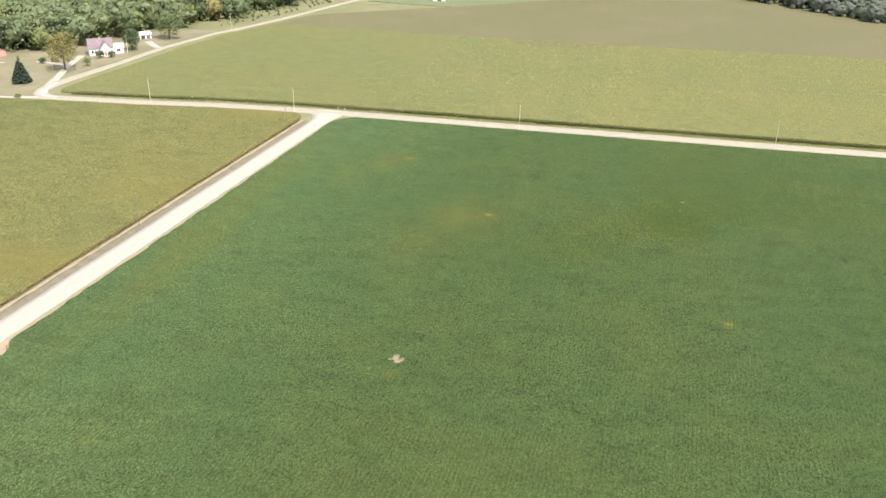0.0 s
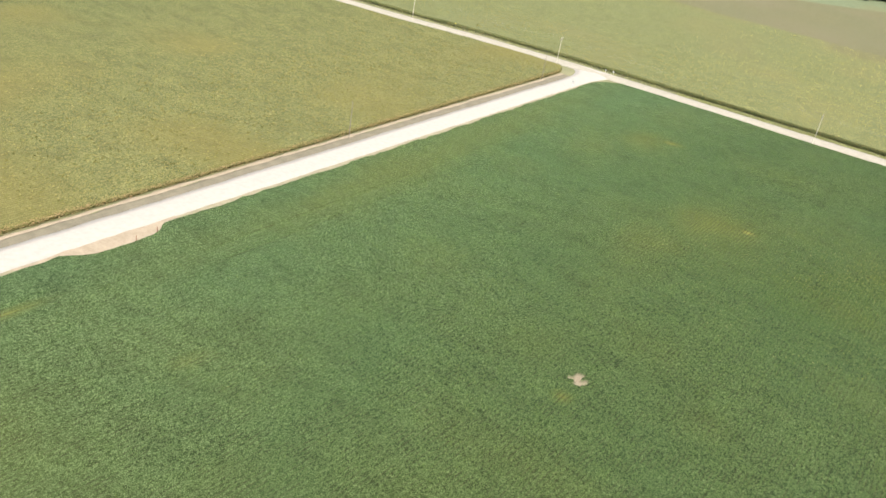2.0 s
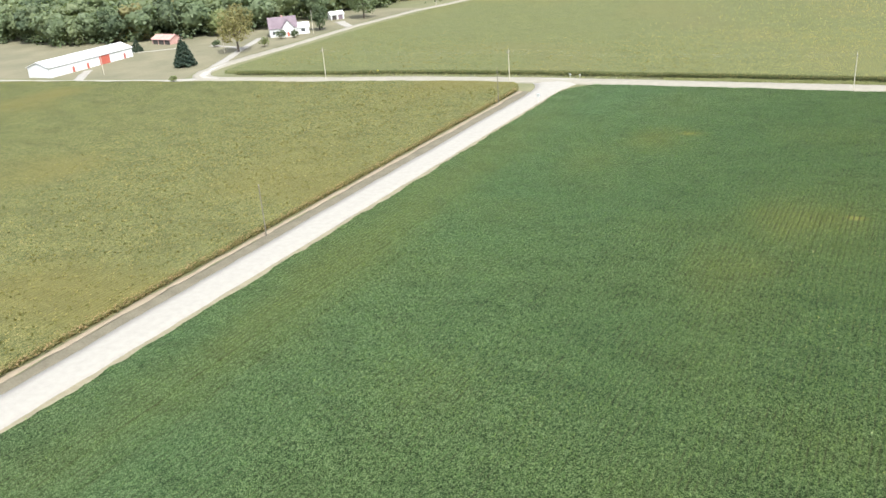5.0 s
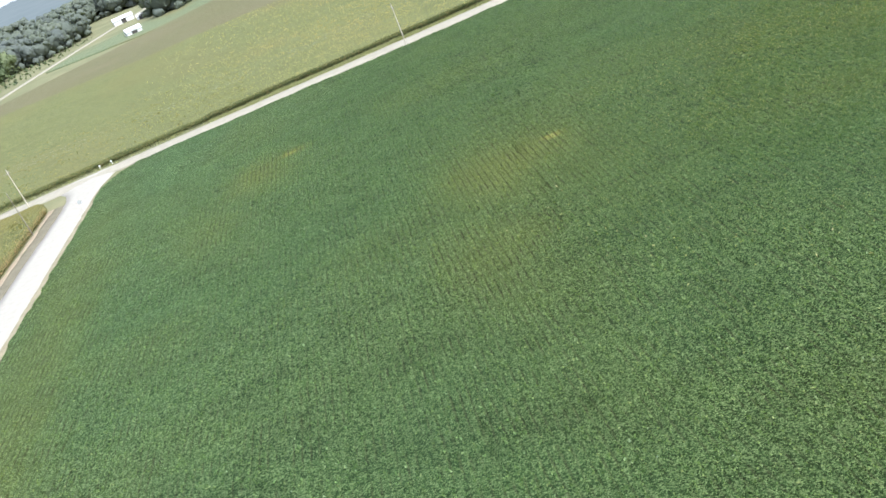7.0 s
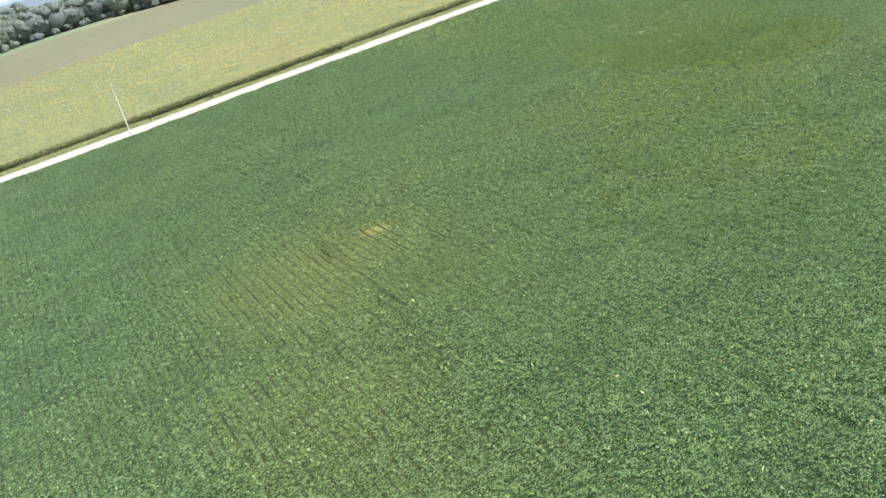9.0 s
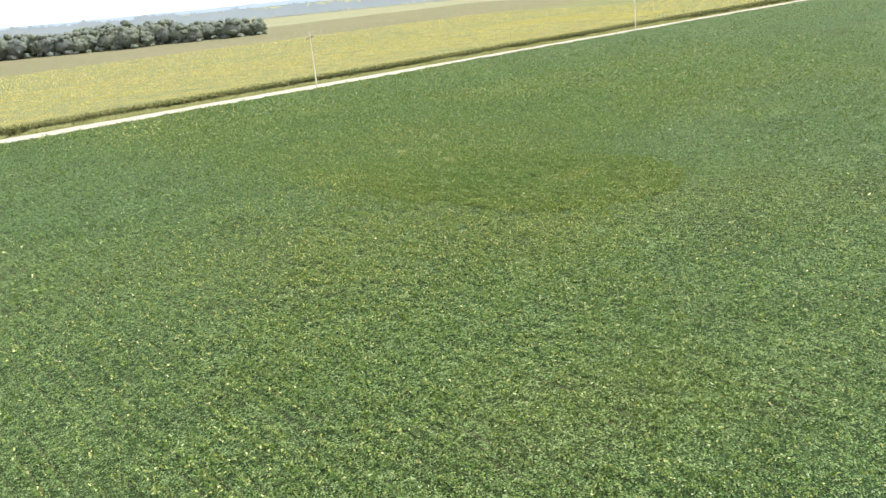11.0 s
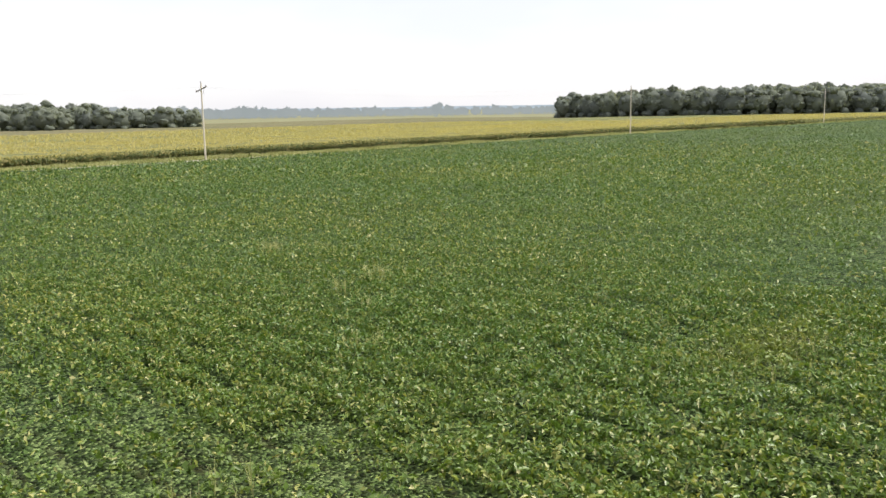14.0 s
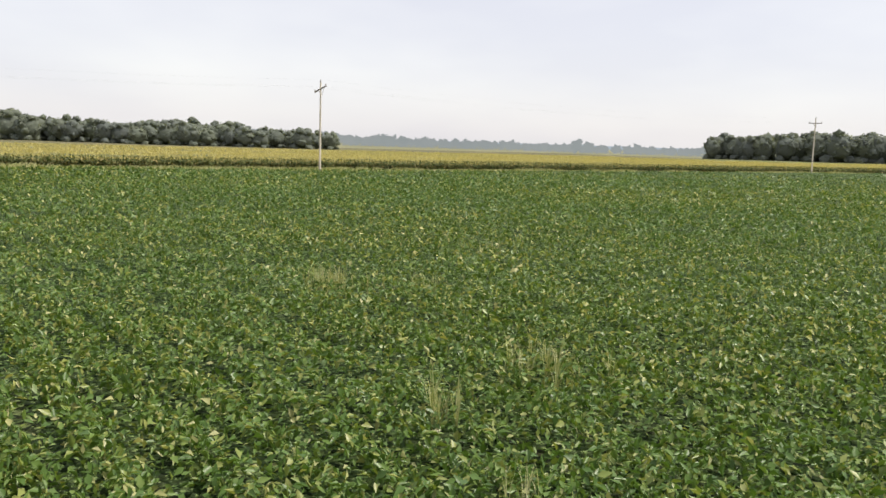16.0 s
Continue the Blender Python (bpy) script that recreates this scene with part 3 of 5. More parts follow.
def soy_height(x, y, st):
    h = 0.80 + 0.16 * (vnoise(x, y, 1.6, 1) - 0.5) + 0.10 * (vnoise(x, y, 0.8, 2) - 0.5) + 0.14 * (vnoise(x, y, 9, 3) - 0.5)
    hole = np.exp(-(((x - 165.2) / 2.6) ** 2 + ((y + 84.3) / 0.8) ** 2))
    return h - 0.12 * st - 0.34 * hole - 0.45 * row_gap(x, y)


def soy_field():
    xs = spread((37.5, 700, 3.0), [(37.5, 37.8, 0.15), (37.5, 225, 1.25), (111.5, 119.5, 0.3)] + [(xr - 0.45, xr + 0.46, 0.225) for xr, _a, _b, _k in GAPS])
    ys = spread((-640, -1.2, 3.0), [(-1.5, -1.2, 0.15), (-200, -1.2, 1.25), (-176, -166, 0.3)])
    X, Y = np.meshgrid(xs, ys)
    X = X + (soy_edge_x(Y) - ROW * Y + 0.7 * (vnoise(Y, Y * 0, 2.5, 41) - 0.5) - 37.5) * np.clip((47 - X) / 9.5, 0, 1) + ROW * Y
    Y = Y.copy()
    Y[-1] += 0.6 * (vnoise(X[-1], X[-1] * 0, 2.0, 42) - 0.5)
    st = stress_at(X, Y)
    ba = bare_at(X, Y)
    r, a = leaf_fan(X, Y)
    fan = np.clip((66 - r) / 30, 0, 1) * np.clip((0.85 - a) / 0.2, 0, 1)
    inner = np.clip((135 - leaf_zone(X, Y)) / 60, 0, 1)
    Z = soy_height(X, Y, st) - np.maximum(0.28 * fan, np.maximum(0.22 * inner, 0.2 * np.clip((30 - leaf_zone(X, Y)) / 12, 0, 1)))
    Z = Z * (1 - ba) + 0.03 * ba
    for sl in (np.s_[0, :], np.s_[-1, :], np.s_[:, 0], np.s_[:, -1]):
        Z[sl] = 0.0
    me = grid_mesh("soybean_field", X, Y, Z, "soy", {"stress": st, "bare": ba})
    tagged(new("soybean_field", me), "dense green soybean canopy with yellowed patches", "crop field", kind="stuff")


soy_field()


def soy_leaves():
    """Leaves over the drill rows, small and dense where the camera comes low, larger and sparser away from there."""
    P, S, G = [], [], []
    bands = [("fan", 3, 14, 440, 0.105), ("fan", 14, 24, 270, 0.11), ("fan", 24, 40, 105, 0.13), ("fan", 40, 70, 38, 0.19), ("fan", 70, 125, 13, 0.27), ("fan", 125, 270, 3.6, 0.44),
             ("line", 0, 10, 150, 0.125), ("line", 10, 24, 62, 0.14), ("spot", 0, 9, 260, 0.11), ("line", 24, 150, 21, 0.26)]
    for kind, d0, d1, dens, size in bands:
        if kind == "spot":
            lo, hi = DIP - d1, DIP + d1
        elif kind == "fan":
            lo, hi = np.maximum(FAN_AT - d1, [26, -265]), np.minimum(FAN_AT + d1, [430, -1.4])
        else:
            lo, hi = np.maximum(np.minimum(LEAF_A, LEAF_B) - d1, [26, -265]), np.minimum(np.maximum(LEAF_A, LEAF_B) + d1, [310, -1.4])
        n = int(np.prod(hi - lo) * dens)
        p = lo + rng.random((n, 2)) * (hi - lo)
        on_row = rng.random(n) < 0.8
        u = p[:, 0] - ROW * p[:, 1]
        p[:, 0] = np.where(on_row, np.round(u / 0.76) * 0.76 + rng.normal(0, 0.15, n) + ROW * p[:, 1], p[:, 0])
        r, a = leaf_fan(p[:, 0], p[:, 1])
        in_fan = (a < 0.58 + 0.24 * rng.random(n)) & (r < 270) & (r > 3)
        d = leaf_zone(p[:, 0], p[:, 1])
        st = stress_at(p[:, 0], p[:, 1])
        clump = 0.6 * vnoise(p[:, 0] * 1.3, p[:, 1], 0.75, 51) + 0.4 * vnoise(p[:, 0] * 1.5, p[:, 1], 0.35, 52)
        if kind == "fan":
            keep = in_fan & (r >= d0 * (0.85 + 0.15 * rng.random(n))) & (r < d1 * (0.85 + 0.15 * rng.random(n))) & (rng.random(n) < np.clip((270 - r) / 110, 0, 1)) & (clump > 0.1 + 0.3 * rng.random(n))
        elif kind == "spot":
            keep = ~in_fan & (np.hypot(p[:, 0] - DIP[0], p[:, 1] - DIP[1]) < d1) & (clump > 0.1 + 0.3 * rng.random(n))
        else:
            keep = ~in_fan & (d >= d0) & (d < d1) & (clump > np.where(d > 24, 0.36, 0.3) + 0.2 * rng.random(n)) & (rng.random(n) < np.clip((150 - d) / 60, 0, 1))
        keep &= (rng.random(n) > 0.35 * st) & (p[:, 0] > soy_edge_x(p[:, 1]) + 0.4)
        keep &= (row_gap(p[:, 0], p[:, 1]) < 0.3) & (bare_at(p[:, 0], p[:, 1]) < 0.1)
        p = p[keep]
        P.append(p)
        S.append(size * (0.6 + 0.8 * rng.random(len(p))))
        if kind == "fan":
            G.append(rng.random(len(p)) < np.maximum(np.clip((r[keep] - 10) / 24, 0, 0.5), np.clip((r[keep] - 22) / 110, 0, 1)))
        else:
            G.append(rng.random(len(p)) < np.clip(0.45 + (d[keep] - 10) / 40, 0.45, 1) * (kind == "line"))
    P, S, G = np.concatenate(P), np.concatenate(S), np.concatenate(G)
    st = stress_at(P[:, 0], P[:, 1])
    tall = vnoise(P[:, 0] * 1.3, P[:, 1], 0.75, 51)
    z = soy_height(P[:, 0], P[:, 1], st) + 0.02 + 0.14 * (tall - 0.5) - np.where(G, 0.36, 0.28) * rng.random(len(P)) ** 1.4
    n = len(P)
    yaw = rng.random(n) * 2 * np.pi
    pitch = rng.normal(0.15, 0.7, n)
    roll = rng.normal(0, 0.62, n)
    cy, sy, cp, sp, cr, sr = np.cos(yaw), np.sin(yaw), np.cos(pitch), np.sin(pitch), np.cos(roll), np.sin(roll)
    ax = np.stack([cy * cp, sy * cp, -sp], -1)
    side = np.stack([-sy, cy, 0 * yaw], -1)
    up = np.cross(ax, side)
    bx = side * cr[:, None] + up * sr[:, None]
    nz = np.cross(ax, bx)
    c = np.stack([P[:, 0], P[:, 1], z], -1)
    L = S[:, None]
    fold = (0.04 + 0.34 * rng.random(n) ** 1.5)[:, None]
    wide = (0.15 + 0.17 * rng.random(n))[:, None]
    v0, v1 = c - ax * L * 0.5, c + ax * L * 0.55
    l0, r0 = c + bx * L * wide - ax * L * 0.1 + nz * L * fold, c - bx * L * wide - ax * L * 0.1 + nz * L * fold
    Q = np.stack([v0, l0, v1, r0], 1)
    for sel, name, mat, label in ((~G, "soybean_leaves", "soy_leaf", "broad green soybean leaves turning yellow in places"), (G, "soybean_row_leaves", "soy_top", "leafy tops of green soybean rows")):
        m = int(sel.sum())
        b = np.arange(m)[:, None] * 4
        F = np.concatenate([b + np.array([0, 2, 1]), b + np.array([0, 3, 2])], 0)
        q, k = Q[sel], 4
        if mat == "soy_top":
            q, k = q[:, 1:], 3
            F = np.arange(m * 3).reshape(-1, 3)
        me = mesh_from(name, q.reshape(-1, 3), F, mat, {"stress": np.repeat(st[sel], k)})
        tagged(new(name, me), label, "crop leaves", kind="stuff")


soy_leaves()


def weeds():
    """Pale grass weeds that stand out of the beans."""
    spots = [(165.9, -65.2, 0.35, 40), (165.0, -73.1, 0.35, 22), (162.4, -74.0, 0.15, 9), (161.6, -76.5, 0.1, 4), (167.4, -66.4, 0.3, 14), (165.0, -86.4, 1.4, 26),
             (159.0, -79.5, 0.3, 8), (171.0, -77.0, 0.4, 8), (173.0, -62.0, 0.4, 8), (152.5, -84.0, 0.4, 8), (195.0, -82.0, 1.2, 24)]
    blades = []
    for s in range(4):
        r = np.random.default_rng(300 + s)
        v, f = [], []
        for i in range(7):
            a = r.random() * 6.28
            d = np.array([math.cos(a), math.sin(a), 0])
            q = np.array([-math.sin(a), math.cos(a), 0])
            h, ln = 0.3 + 0.28 * r.random(), 0.04 + 0.16 * r.random()
            b = len(v)
            mid = d * ln * 0.4 + np.array([0, 0, h * 0.7])
            v += [-q * 0.004, q * 0.004, mid + q * 0.004, mid - q * 0.004, d * ln + np.array([0, 0, h])]
            f += [(b, b + 1, b + 2), (b, b + 2, b + 3), (b + 3, b + 2, b + 4)]
        blades.append((np.array(v), np.array(f)))
    P = np.concatenate([np.column_stack([rng.normal(x, s, k), rng.normal(y, s, k)]) for x, y, s, k in spots])
    n = len(P)
    sc = 0.8 + 0.5 * rng.random(n)
    z = soy_height(P[:, 0], P[:, 1], stress_at(P[:, 0], P[:, 1])) - 0.28
    me = scatter("weed_grass", blades, rng.integers(0, 4, n), np.column_stack([P, z]), np.stack([sc, sc, sc], -1), rng.random(n) * 6.28, "weed")
    tagged(new("weed_grass", me), "pale wispy grass weeds standing in the soybeans", "weeds", kind="stuff")


weeds()


def crop_height(x, y, z, amp, cell):
    return z + amp * (vnoise(x, y, cell * 1.7, 61) - 0.5) * 2 + amp * (vnoise(x, y, cell * 5, 62) - 0.5)


def crop_sheet(name, poly_x0, poly_x1, y0, y1, z, amp, material, label, cell, stress=None, shift=None):
    """A crop canopy between two side lines (functions of y) and two rows of y."""
    ys = np.concatenate([[y0, y0 + 0.12], np.arange(y0 + 0.45, y1 - 0.45, cell), [y1 - 0.4, y1 - 0.12, y1]])
    n = max(3, int((np.max(poly_x1(ys)) - np.min(poly_x0(ys))) / cell))
    u = np.linspace(0, 1, n)
    T, Y = np.meshgrid(np.concatenate([[0], u[1:2] * 0.06, u[1:2] * 0.2, u[1:-1], [1 - u[1] * 0.2, 1 - u[1] * 0.06, 1]]), ys)
    X = poly_x0(Y) + T * (poly_x1(Y) - poly_x0(Y))
    Z = crop_height(X, Y, z, amp, cell)
    st = stress(X, Y) if stress else np.clip((vnoise(X, Y, 25, 63) - 0.5) * 2.2, 0, 1)
    for sl in (np.s_[0, :], np.s_[-1, :], np.s_[:, 0], np.s_[:, -1]):
        Z[sl] = 0.0
    if shift:
        Y = Y + shift(X, Y)
    Z = Z + land(X, Y)
    me = grid_mesh(name, X, Y, Z, material, {"stress": st, "bare": np.zeros_like(X)})
    return tagged(new(name, me), label, "crop field", kind="stuff")


def c_east(y):
    return np.interp(y, [-8, 0, 6, 16, 30, 45, 60, 103, 150, 168, 213, 286, 370, 455, 520], [-80, -86, -90, -94, -94, -92.5, -91.5, -90, -84, -77.5, -67.5, -53.5, -36, -16, 5])


CORN_Z, CORN_Y = 1.1, 12.4
crop_sheet("corn_field", lambda y: c_east(y) + 5.0, lambda y: 0 * y + 900.0, CORN_Y + 0.9, 190, CORN_Z, 0.15, "corn", "ripening yellow green corn field beyond the road", 2.2,
           stress=lambda x, y: np.maximum(np.clip((vnoise(x, y, 25, 63) - 0.5) * 1.2, 0, 1), np.clip((y - 160 + 70 * (vnoise(x, y, 30, 64) - 0.5)) / 40, 0, 1)),
           shift=lambda x, y: (road_b_y(x) - 5.05) * np.clip((45 - y) / 32, 0, 1))
crop_sheet("stubble_field", lambda y: np.maximum(c_east(y) + 5.0, 20 + (y - 305) / 0.95), lambda y: 0 * y + 640.0, 191, 420, 0.8, 0.12, "brown_field", "tan brown field behind the corn", 5.0)
crop_sheet("green_strip", lambda y: np.maximum(c_east(y) + 5.0, 20 + (y - 400) / 0.95), lambda y: 19.8 + (y - 305) / 0.95, 306, 470, 0.7, 0.12, "green_strip", "pale green strip below the far trees", 5.0)
crop_sheet("corn_field_west", lambda y: 0 * y - 480.0, lambda y: road_a_x(y) - 7.9 - np.clip((y + 9) / 9, 0, 1) ** 2 * 8, -640, -3.2, CORN_Z + 0.1, 0.2, "corn_west", "drying green and gold corn field beside the gravel road", 3.0,
           shift=lambda x, y: (west_crop_y(x) + 0.6) * np.clip((y + 60) / 57, 0, 1))


def corn_plant(seed):
    """A stalk and arching leaves: vertices and triangles."""
    r = np.random.default_rng(seed)
    V, F = [], []
    h = 1.0

    def quad_strip(pts, w):
        b = len(V)
        for (p, q), ww in zip(pts, w):
            V.append(p - q * ww)
            V.append(p + q * ww)
        for i in range(len(pts) - 1):
            k = b + 2 * i
            F.append((k, k + 1, k + 3))
            F.append((k, k + 3, k + 2))

    quad_strip([(np.array([0, 0, 0.0]), np.array([1, 0, 0.0])), (np.array([0, 0, h]), np.array([1, 0, 0.0]))], [0.016, 0.008])
    quad_strip([(np.array([0, 0, 0.0]), np.array([0, 1, 0.0])), (np.array([0, 0, h]), np.array([0, 1, 0.0]))], [0.016, 0.008])
    for i in range(6):
        a = r.random() * 6.28
        d = np.array([math.cos(a), math.sin(a), 0])
        q = np.array([-math.sin(a), math.cos(a), 0])
        z0 = 0.18 + 0.78 * (i + r.random() * 0.6) / 7
        ln = 0.28 + 0.18 * r.random()
        quad_strip([(np.array([0, 0, z0]), q), (d * ln * 0.5 + np.array([0, 0, z0 + 0.13]), q), (d * ln + np.array([0, 0, z0 + 0.13 - 0.22 * r.random()]), q)], [0.016, 0.05, 0.008])
    for i in range(2):
        a = r.random() * 6.28
        quad_strip([(np.array([0, 0, h]), np.array([math.cos(a), math.sin(a), 0])), (np.array([0.05 * math.cos(a + 1), 0.05 * math.sin(a + 1), h + 0.13]), np.array([math.cos(a), math.sin(a), 0]))], [0.03, 0.006])
    return np.array(V), np.array(F)


CORN_PLANTS = [corn_plant(s) for s in (1, 2, 3, 4)]


def corn_rows(name, pts, height, label, material):
    pts = np.array(pts)
    n = len(pts)
    sc = height * (0.86 + 0.25 * rng.random(n))
    me = scatter(name, CORN_PLANTS, rng.integers(0, 4, n), np.column_stack([pts, np.zeros(n)]), np.stack([sc * 1.5, sc * 1.5, sc], -1), rng.random(n) * 6.28, material, rng.normal(0, 0.05, (n, 2)))
    tagged(new(name, me), label, "corn plants", kind="stuff")


def corn_edges():
    pts = []
    for k, y in enumerate((CORN_Y - 0.9, CORN_Y - 0.1, CORN_Y + 0.6)):
        x = np.arange(60, 400, 0.22)
        pts.append(np.column_stack([x + rng.normal(0, 0.05, len(x)), y + rng.normal(0, 0.1, len(x)) + 0.4 * (vnoise(x, x * 0, 9, 71) - 0.5) + road_b_y(x) - 5.05]))
        x = np.concatenate([np.arange(-82, 60, 0.6), np.arange(400, 800, 1.0)])
        pts.append(np.column_stack([x, y + rng.normal(0, 0.12, len(x)) + road_b_y(x) - 5.05]))
    corn_rows("corn_edge_rows", np.concatenate(pts), CORN_Z * 1.16, "outer corn rows with green stalks and dry tassels", "corn_stalk")
    pts = []
    for k in range(2):
        y = np.arange(-240, -9, 0.34)
        pts.append(np.column_stack([road_a_x(y) - 7.75 - 0.75 * k + rng.normal(0, 0.1, len(y)), y]))
    corn_rows("corn_edge_rows", np.concatenate(pts), CORN_Z + 0.1, "outer corn rows with brown dried stalks by the gravel road", "corn_dry")


corn_edges()


def corn_tops():
    """Leaf tips and tassels that stand out of the canopy."""
    P = []
    for x0, x1, y0, y1, dens in ((-62, 24, -200, -9, 1.0), (-80, 70, CORN_Y + 2, 90, 0.3)):
        n = int((x1 - x0) * (y1 - y0) * dens)
        x, y = x0 + rng.random(n) * (x1 - x0), y0 + rng.random(n) * (y1 - y0)
        if y0 < 0:
            keep = x < road_a_x(y) - 8.4
            x, y = x[keep], y[keep]
            keep = rng.random(len(x)) < np.clip((x + 62) / 50, 0, 1)
            x, y = x[keep], y[keep]
            z = crop_height(x, y, CORN_Z + 0.1, 0.2, 3.0)
        else:
            keep = rng.random(n) < np.clip((90 - y) / 60, 0, 1)
            x, y = x[keep], y[keep]
            z = crop_height(x, y, CORN_Z, 0.15, 2.2)
        P.append(np.column_stack([x, y, z - 0.19 + land(x, y)]))
    P = np.concatenate(P)
    n = len(P)
    tri = []
    for s in range(3):
        r = np.random.default_rng(90 + s)
        v, f = [], []
        for i in range(3):
            a = r.random() * 6.28
            d, q = np.array([math.cos(a), math.sin(a), 0]), np.array([-math.sin(a), math.cos(a), 0])
            b = len(v)
            ln = 0.35 + 0.25 * r.random()
            v += [-q * 0.03, q * 0.03, d * ln * 0.5 + q * 0.06 + np.array([0, 0, 0.28]), d * ln + np.array([0, 0, 0.2 + 0.1 * r.random()])]
            f += [(b, b + 1, b + 2), (b, b + 2, b + 3)]
        tri.append((np.array(v), np.array(f)))
    sc = 0.8 + 0.6 * rng.random(n)
    me = scatter("corn_tops", tri, rng.integers(0, 3, n), P, np.stack([sc, sc, sc], -1), rng.random(n) * 6.28, "corn_leaf")
    tagged(new("corn_tops", me), "yellow corn leaf tips and tassels above the field", "corn plants", kind="stuff")


corn_tops()


def corn_tassels():
    """Upright golden tassels, which close up to a golden field where it is seen from low down."""
    P, S = [], []
    for x0, x1, y0, y1, dens, size in ((30, 330, CORN_Y - 0.3, 30, 12.0, 0.22), (30, 360, 30, 90, 4.0, 0.36), (30, 420, 90, 188, 0.8, 0.55), (330, 560, CORN_Y, 90, 1.2, 0.5)):
        n = int((x1 - x0) * (y1 - y0) * dens)
        p = np.column_stack([x0 + rng.random(n) * (x1 - x0), y0 + rng.random(n) * (y1 - y0)])
        p = p[vnoise(p[:, 0], p[:, 1], 2.5, 81) > 0.45 * rng.random(n)]
        p = p[rng.random(len(p)) < np.clip((p[:, 0] - 30) / 110, 0, 1)]
        P.append(p)
        S.append(size * (0.7 + 0.6 * rng.random(len(p))))
    P, S = np.concatenate(P), np.concatenate(S)
    n = len(P)
    a = rng.random(n) * np.pi
    d = np.stack([np.cos(a), np.sin(a), 0 * a], -1)
    lean = rng.normal(0, 0.4, (n, 2)) * S[:, None]
    foot = np.column_stack([P, crop_height(P[:, 0], P[:, 1], CORN_Z, 0.15, 2.2) - 0.06 + land(P[:, 0], P[:, 1])])
    tip = foot + np.column_stack([lean, S])
    Q = np.stack([foot - d * S[:, None] * 0.15, foot + d * S[:, None] * 0.15 + [0, 0, 0.02], tip], 1)
    me = mesh_from("corn_tassels", Q.reshape(-1, 3), np.arange(n * 3).reshape(-1, 3), "corn_tassel")
    tagged(new("corn_tassels", me), "upright golden corn tassels over the field", "corn plants", kind="stuff")


corn_tassels()


def roadside_grass():
    """Tall pale grass in the strip between the road and the corn."""
    blades = []
    for s in range(4):
        r = np.random.default_rng(400 + s)
        v, fc = [], []
        for i in range(8):
            a = r.random() * 6.28
            d, q = np.array([math.cos(a), math.sin(a), 0]), np.array([-math.sin(a), math.cos(a), 0])
            o = r.normal(0, 0.22, 3) * np.array([1, 1, 0])
            b, h, ln = len(v), 0.6 + 0.4 * r.random(), 0.1 + 0.25 * r.random()
            v += [o - q * 0.03, o + q * 0.03, o + d * ln * 0.5 + q * 0.02 + np.array([0, 0, h * 0.7]), o + d * ln + np.array([0, 0, h])]
            fc += [(b, b + 1, b + 2), (b, b + 2, b + 3)]
        blades.append((np.array(v), np.array(fc)))
    P = []
    for x0, x1, y0, y1, dens in ((60, 330, 9.2, 11.0, 13.0), (330, 560, 9.6, 12.3, 1.4), (-70, 60, 9.6, 12.2, 1.4)):
        n = int((x1 - x0) * (y1 - y0) * dens)
        p = np.column_stack([x0 + rng.random(n) * (x1 - x0), y0 + rng.random(n) * (y1 - y0)])
        p[:, 1] += road_b_y(p[:, 0]) - 5.05
        P.append(p[vnoise(p[:, 0], p[:, 1], 3.0, 91) > 0.5 * rng.random(n)])
    P = np.concatenate(P)
    n = len(P)
    h = (0.55 + 0.6 * rng.random(n)) * (0.7 + 0.6 * vnoise(P[:, 0], P[:, 1], 6.0, 92))
    me = scatter("roadside_grass", blades, rng.integers(0, 4, n), np.column_stack([P, np.full(n, -0.05)]), np.stack([h * 0 + 1, h * 0 + 1, h * 0.72], -1), rng.random(n) * 6.28, "weed")
    tagged(new("roadside_grass", me), "tall pale grass in the ditch along the road", "grass", kind="stuff")


roadside_grass()


# ---- utility poles ----
def pole_parts(ob, height, arm=True, r=0.125, wood="pole"):
    bm = bmesh.new()
    tube(bm, [(0, 0, -0.3), (0, 0, height * 0.5), (0.02, 0, height)], [r, r * 0.85, r * 0.68], 12)
    part("shaft", bm, wood, ob)
    if arm:
        bm = bmesh.new()
        box(bm, -0.06, -1.2, height - 0.75, 0.06, 1.2, height - 0.62, 0.015)
        part("crossarm", bm, "arm", ob, "grey weathered wooden crossarm")
        for y in (-1.1, 1.1):
            bm = bmesh.new()
            tube(bm, [(0, y, height - 0.62), (0, y, height - 0.52), (0, y, height - 0.44)], [0.04, 0.07, 0.03], 8)
            part("insulator", bm, "insulator", ob)
            bm = bmesh.new()
            tube(bm, [(0.08, y * 0.5, height - 0.7), (0.14, 0, height - 1.3)], [0.02, 0.02], 6)
            part("brace", bm, "arm", ob)
    bm = bmesh.new()
    tube(bm, [(0, 0, height), (0, 0, height + 0.12), (0, 0, height + 0.3)], [0.05, 0.08, 0.03], 8)
    part("top_insulator", bm, "insulator", ob)


POLE_H = 9.7
pole = thing("utility_pole", "tall pale wooden utility pole with a short crossarm", "utility pole", (-44.2, 0, 0), 0, "poles along the road")
pole_parts(pole, POLE_H)
POLES_B = [18.3, 108.0, 200.0, 292.0, 385.0, 477.0, 569.0]
for i, x in enumerate(POLES_B):
    made = copy_thing(pole, pose(x, 0.02, 0, 0, 0.4 * math.sin(i * 2.1), 3 * math.sin(i)))
    if x == 200.0:
        tagged(made, "tall pale wooden utility pole with a slanting crossarm")
        for piece in made.children:
            if not piece.name.startswith(("shaft", "top_insulator")):
                piece.matrix_basis = pose(0, 0, POLE_H - 0.68) @ pose(0, 0, 0, -14) @ pose(0, 0, 0.68 - POLE_H)
old = None
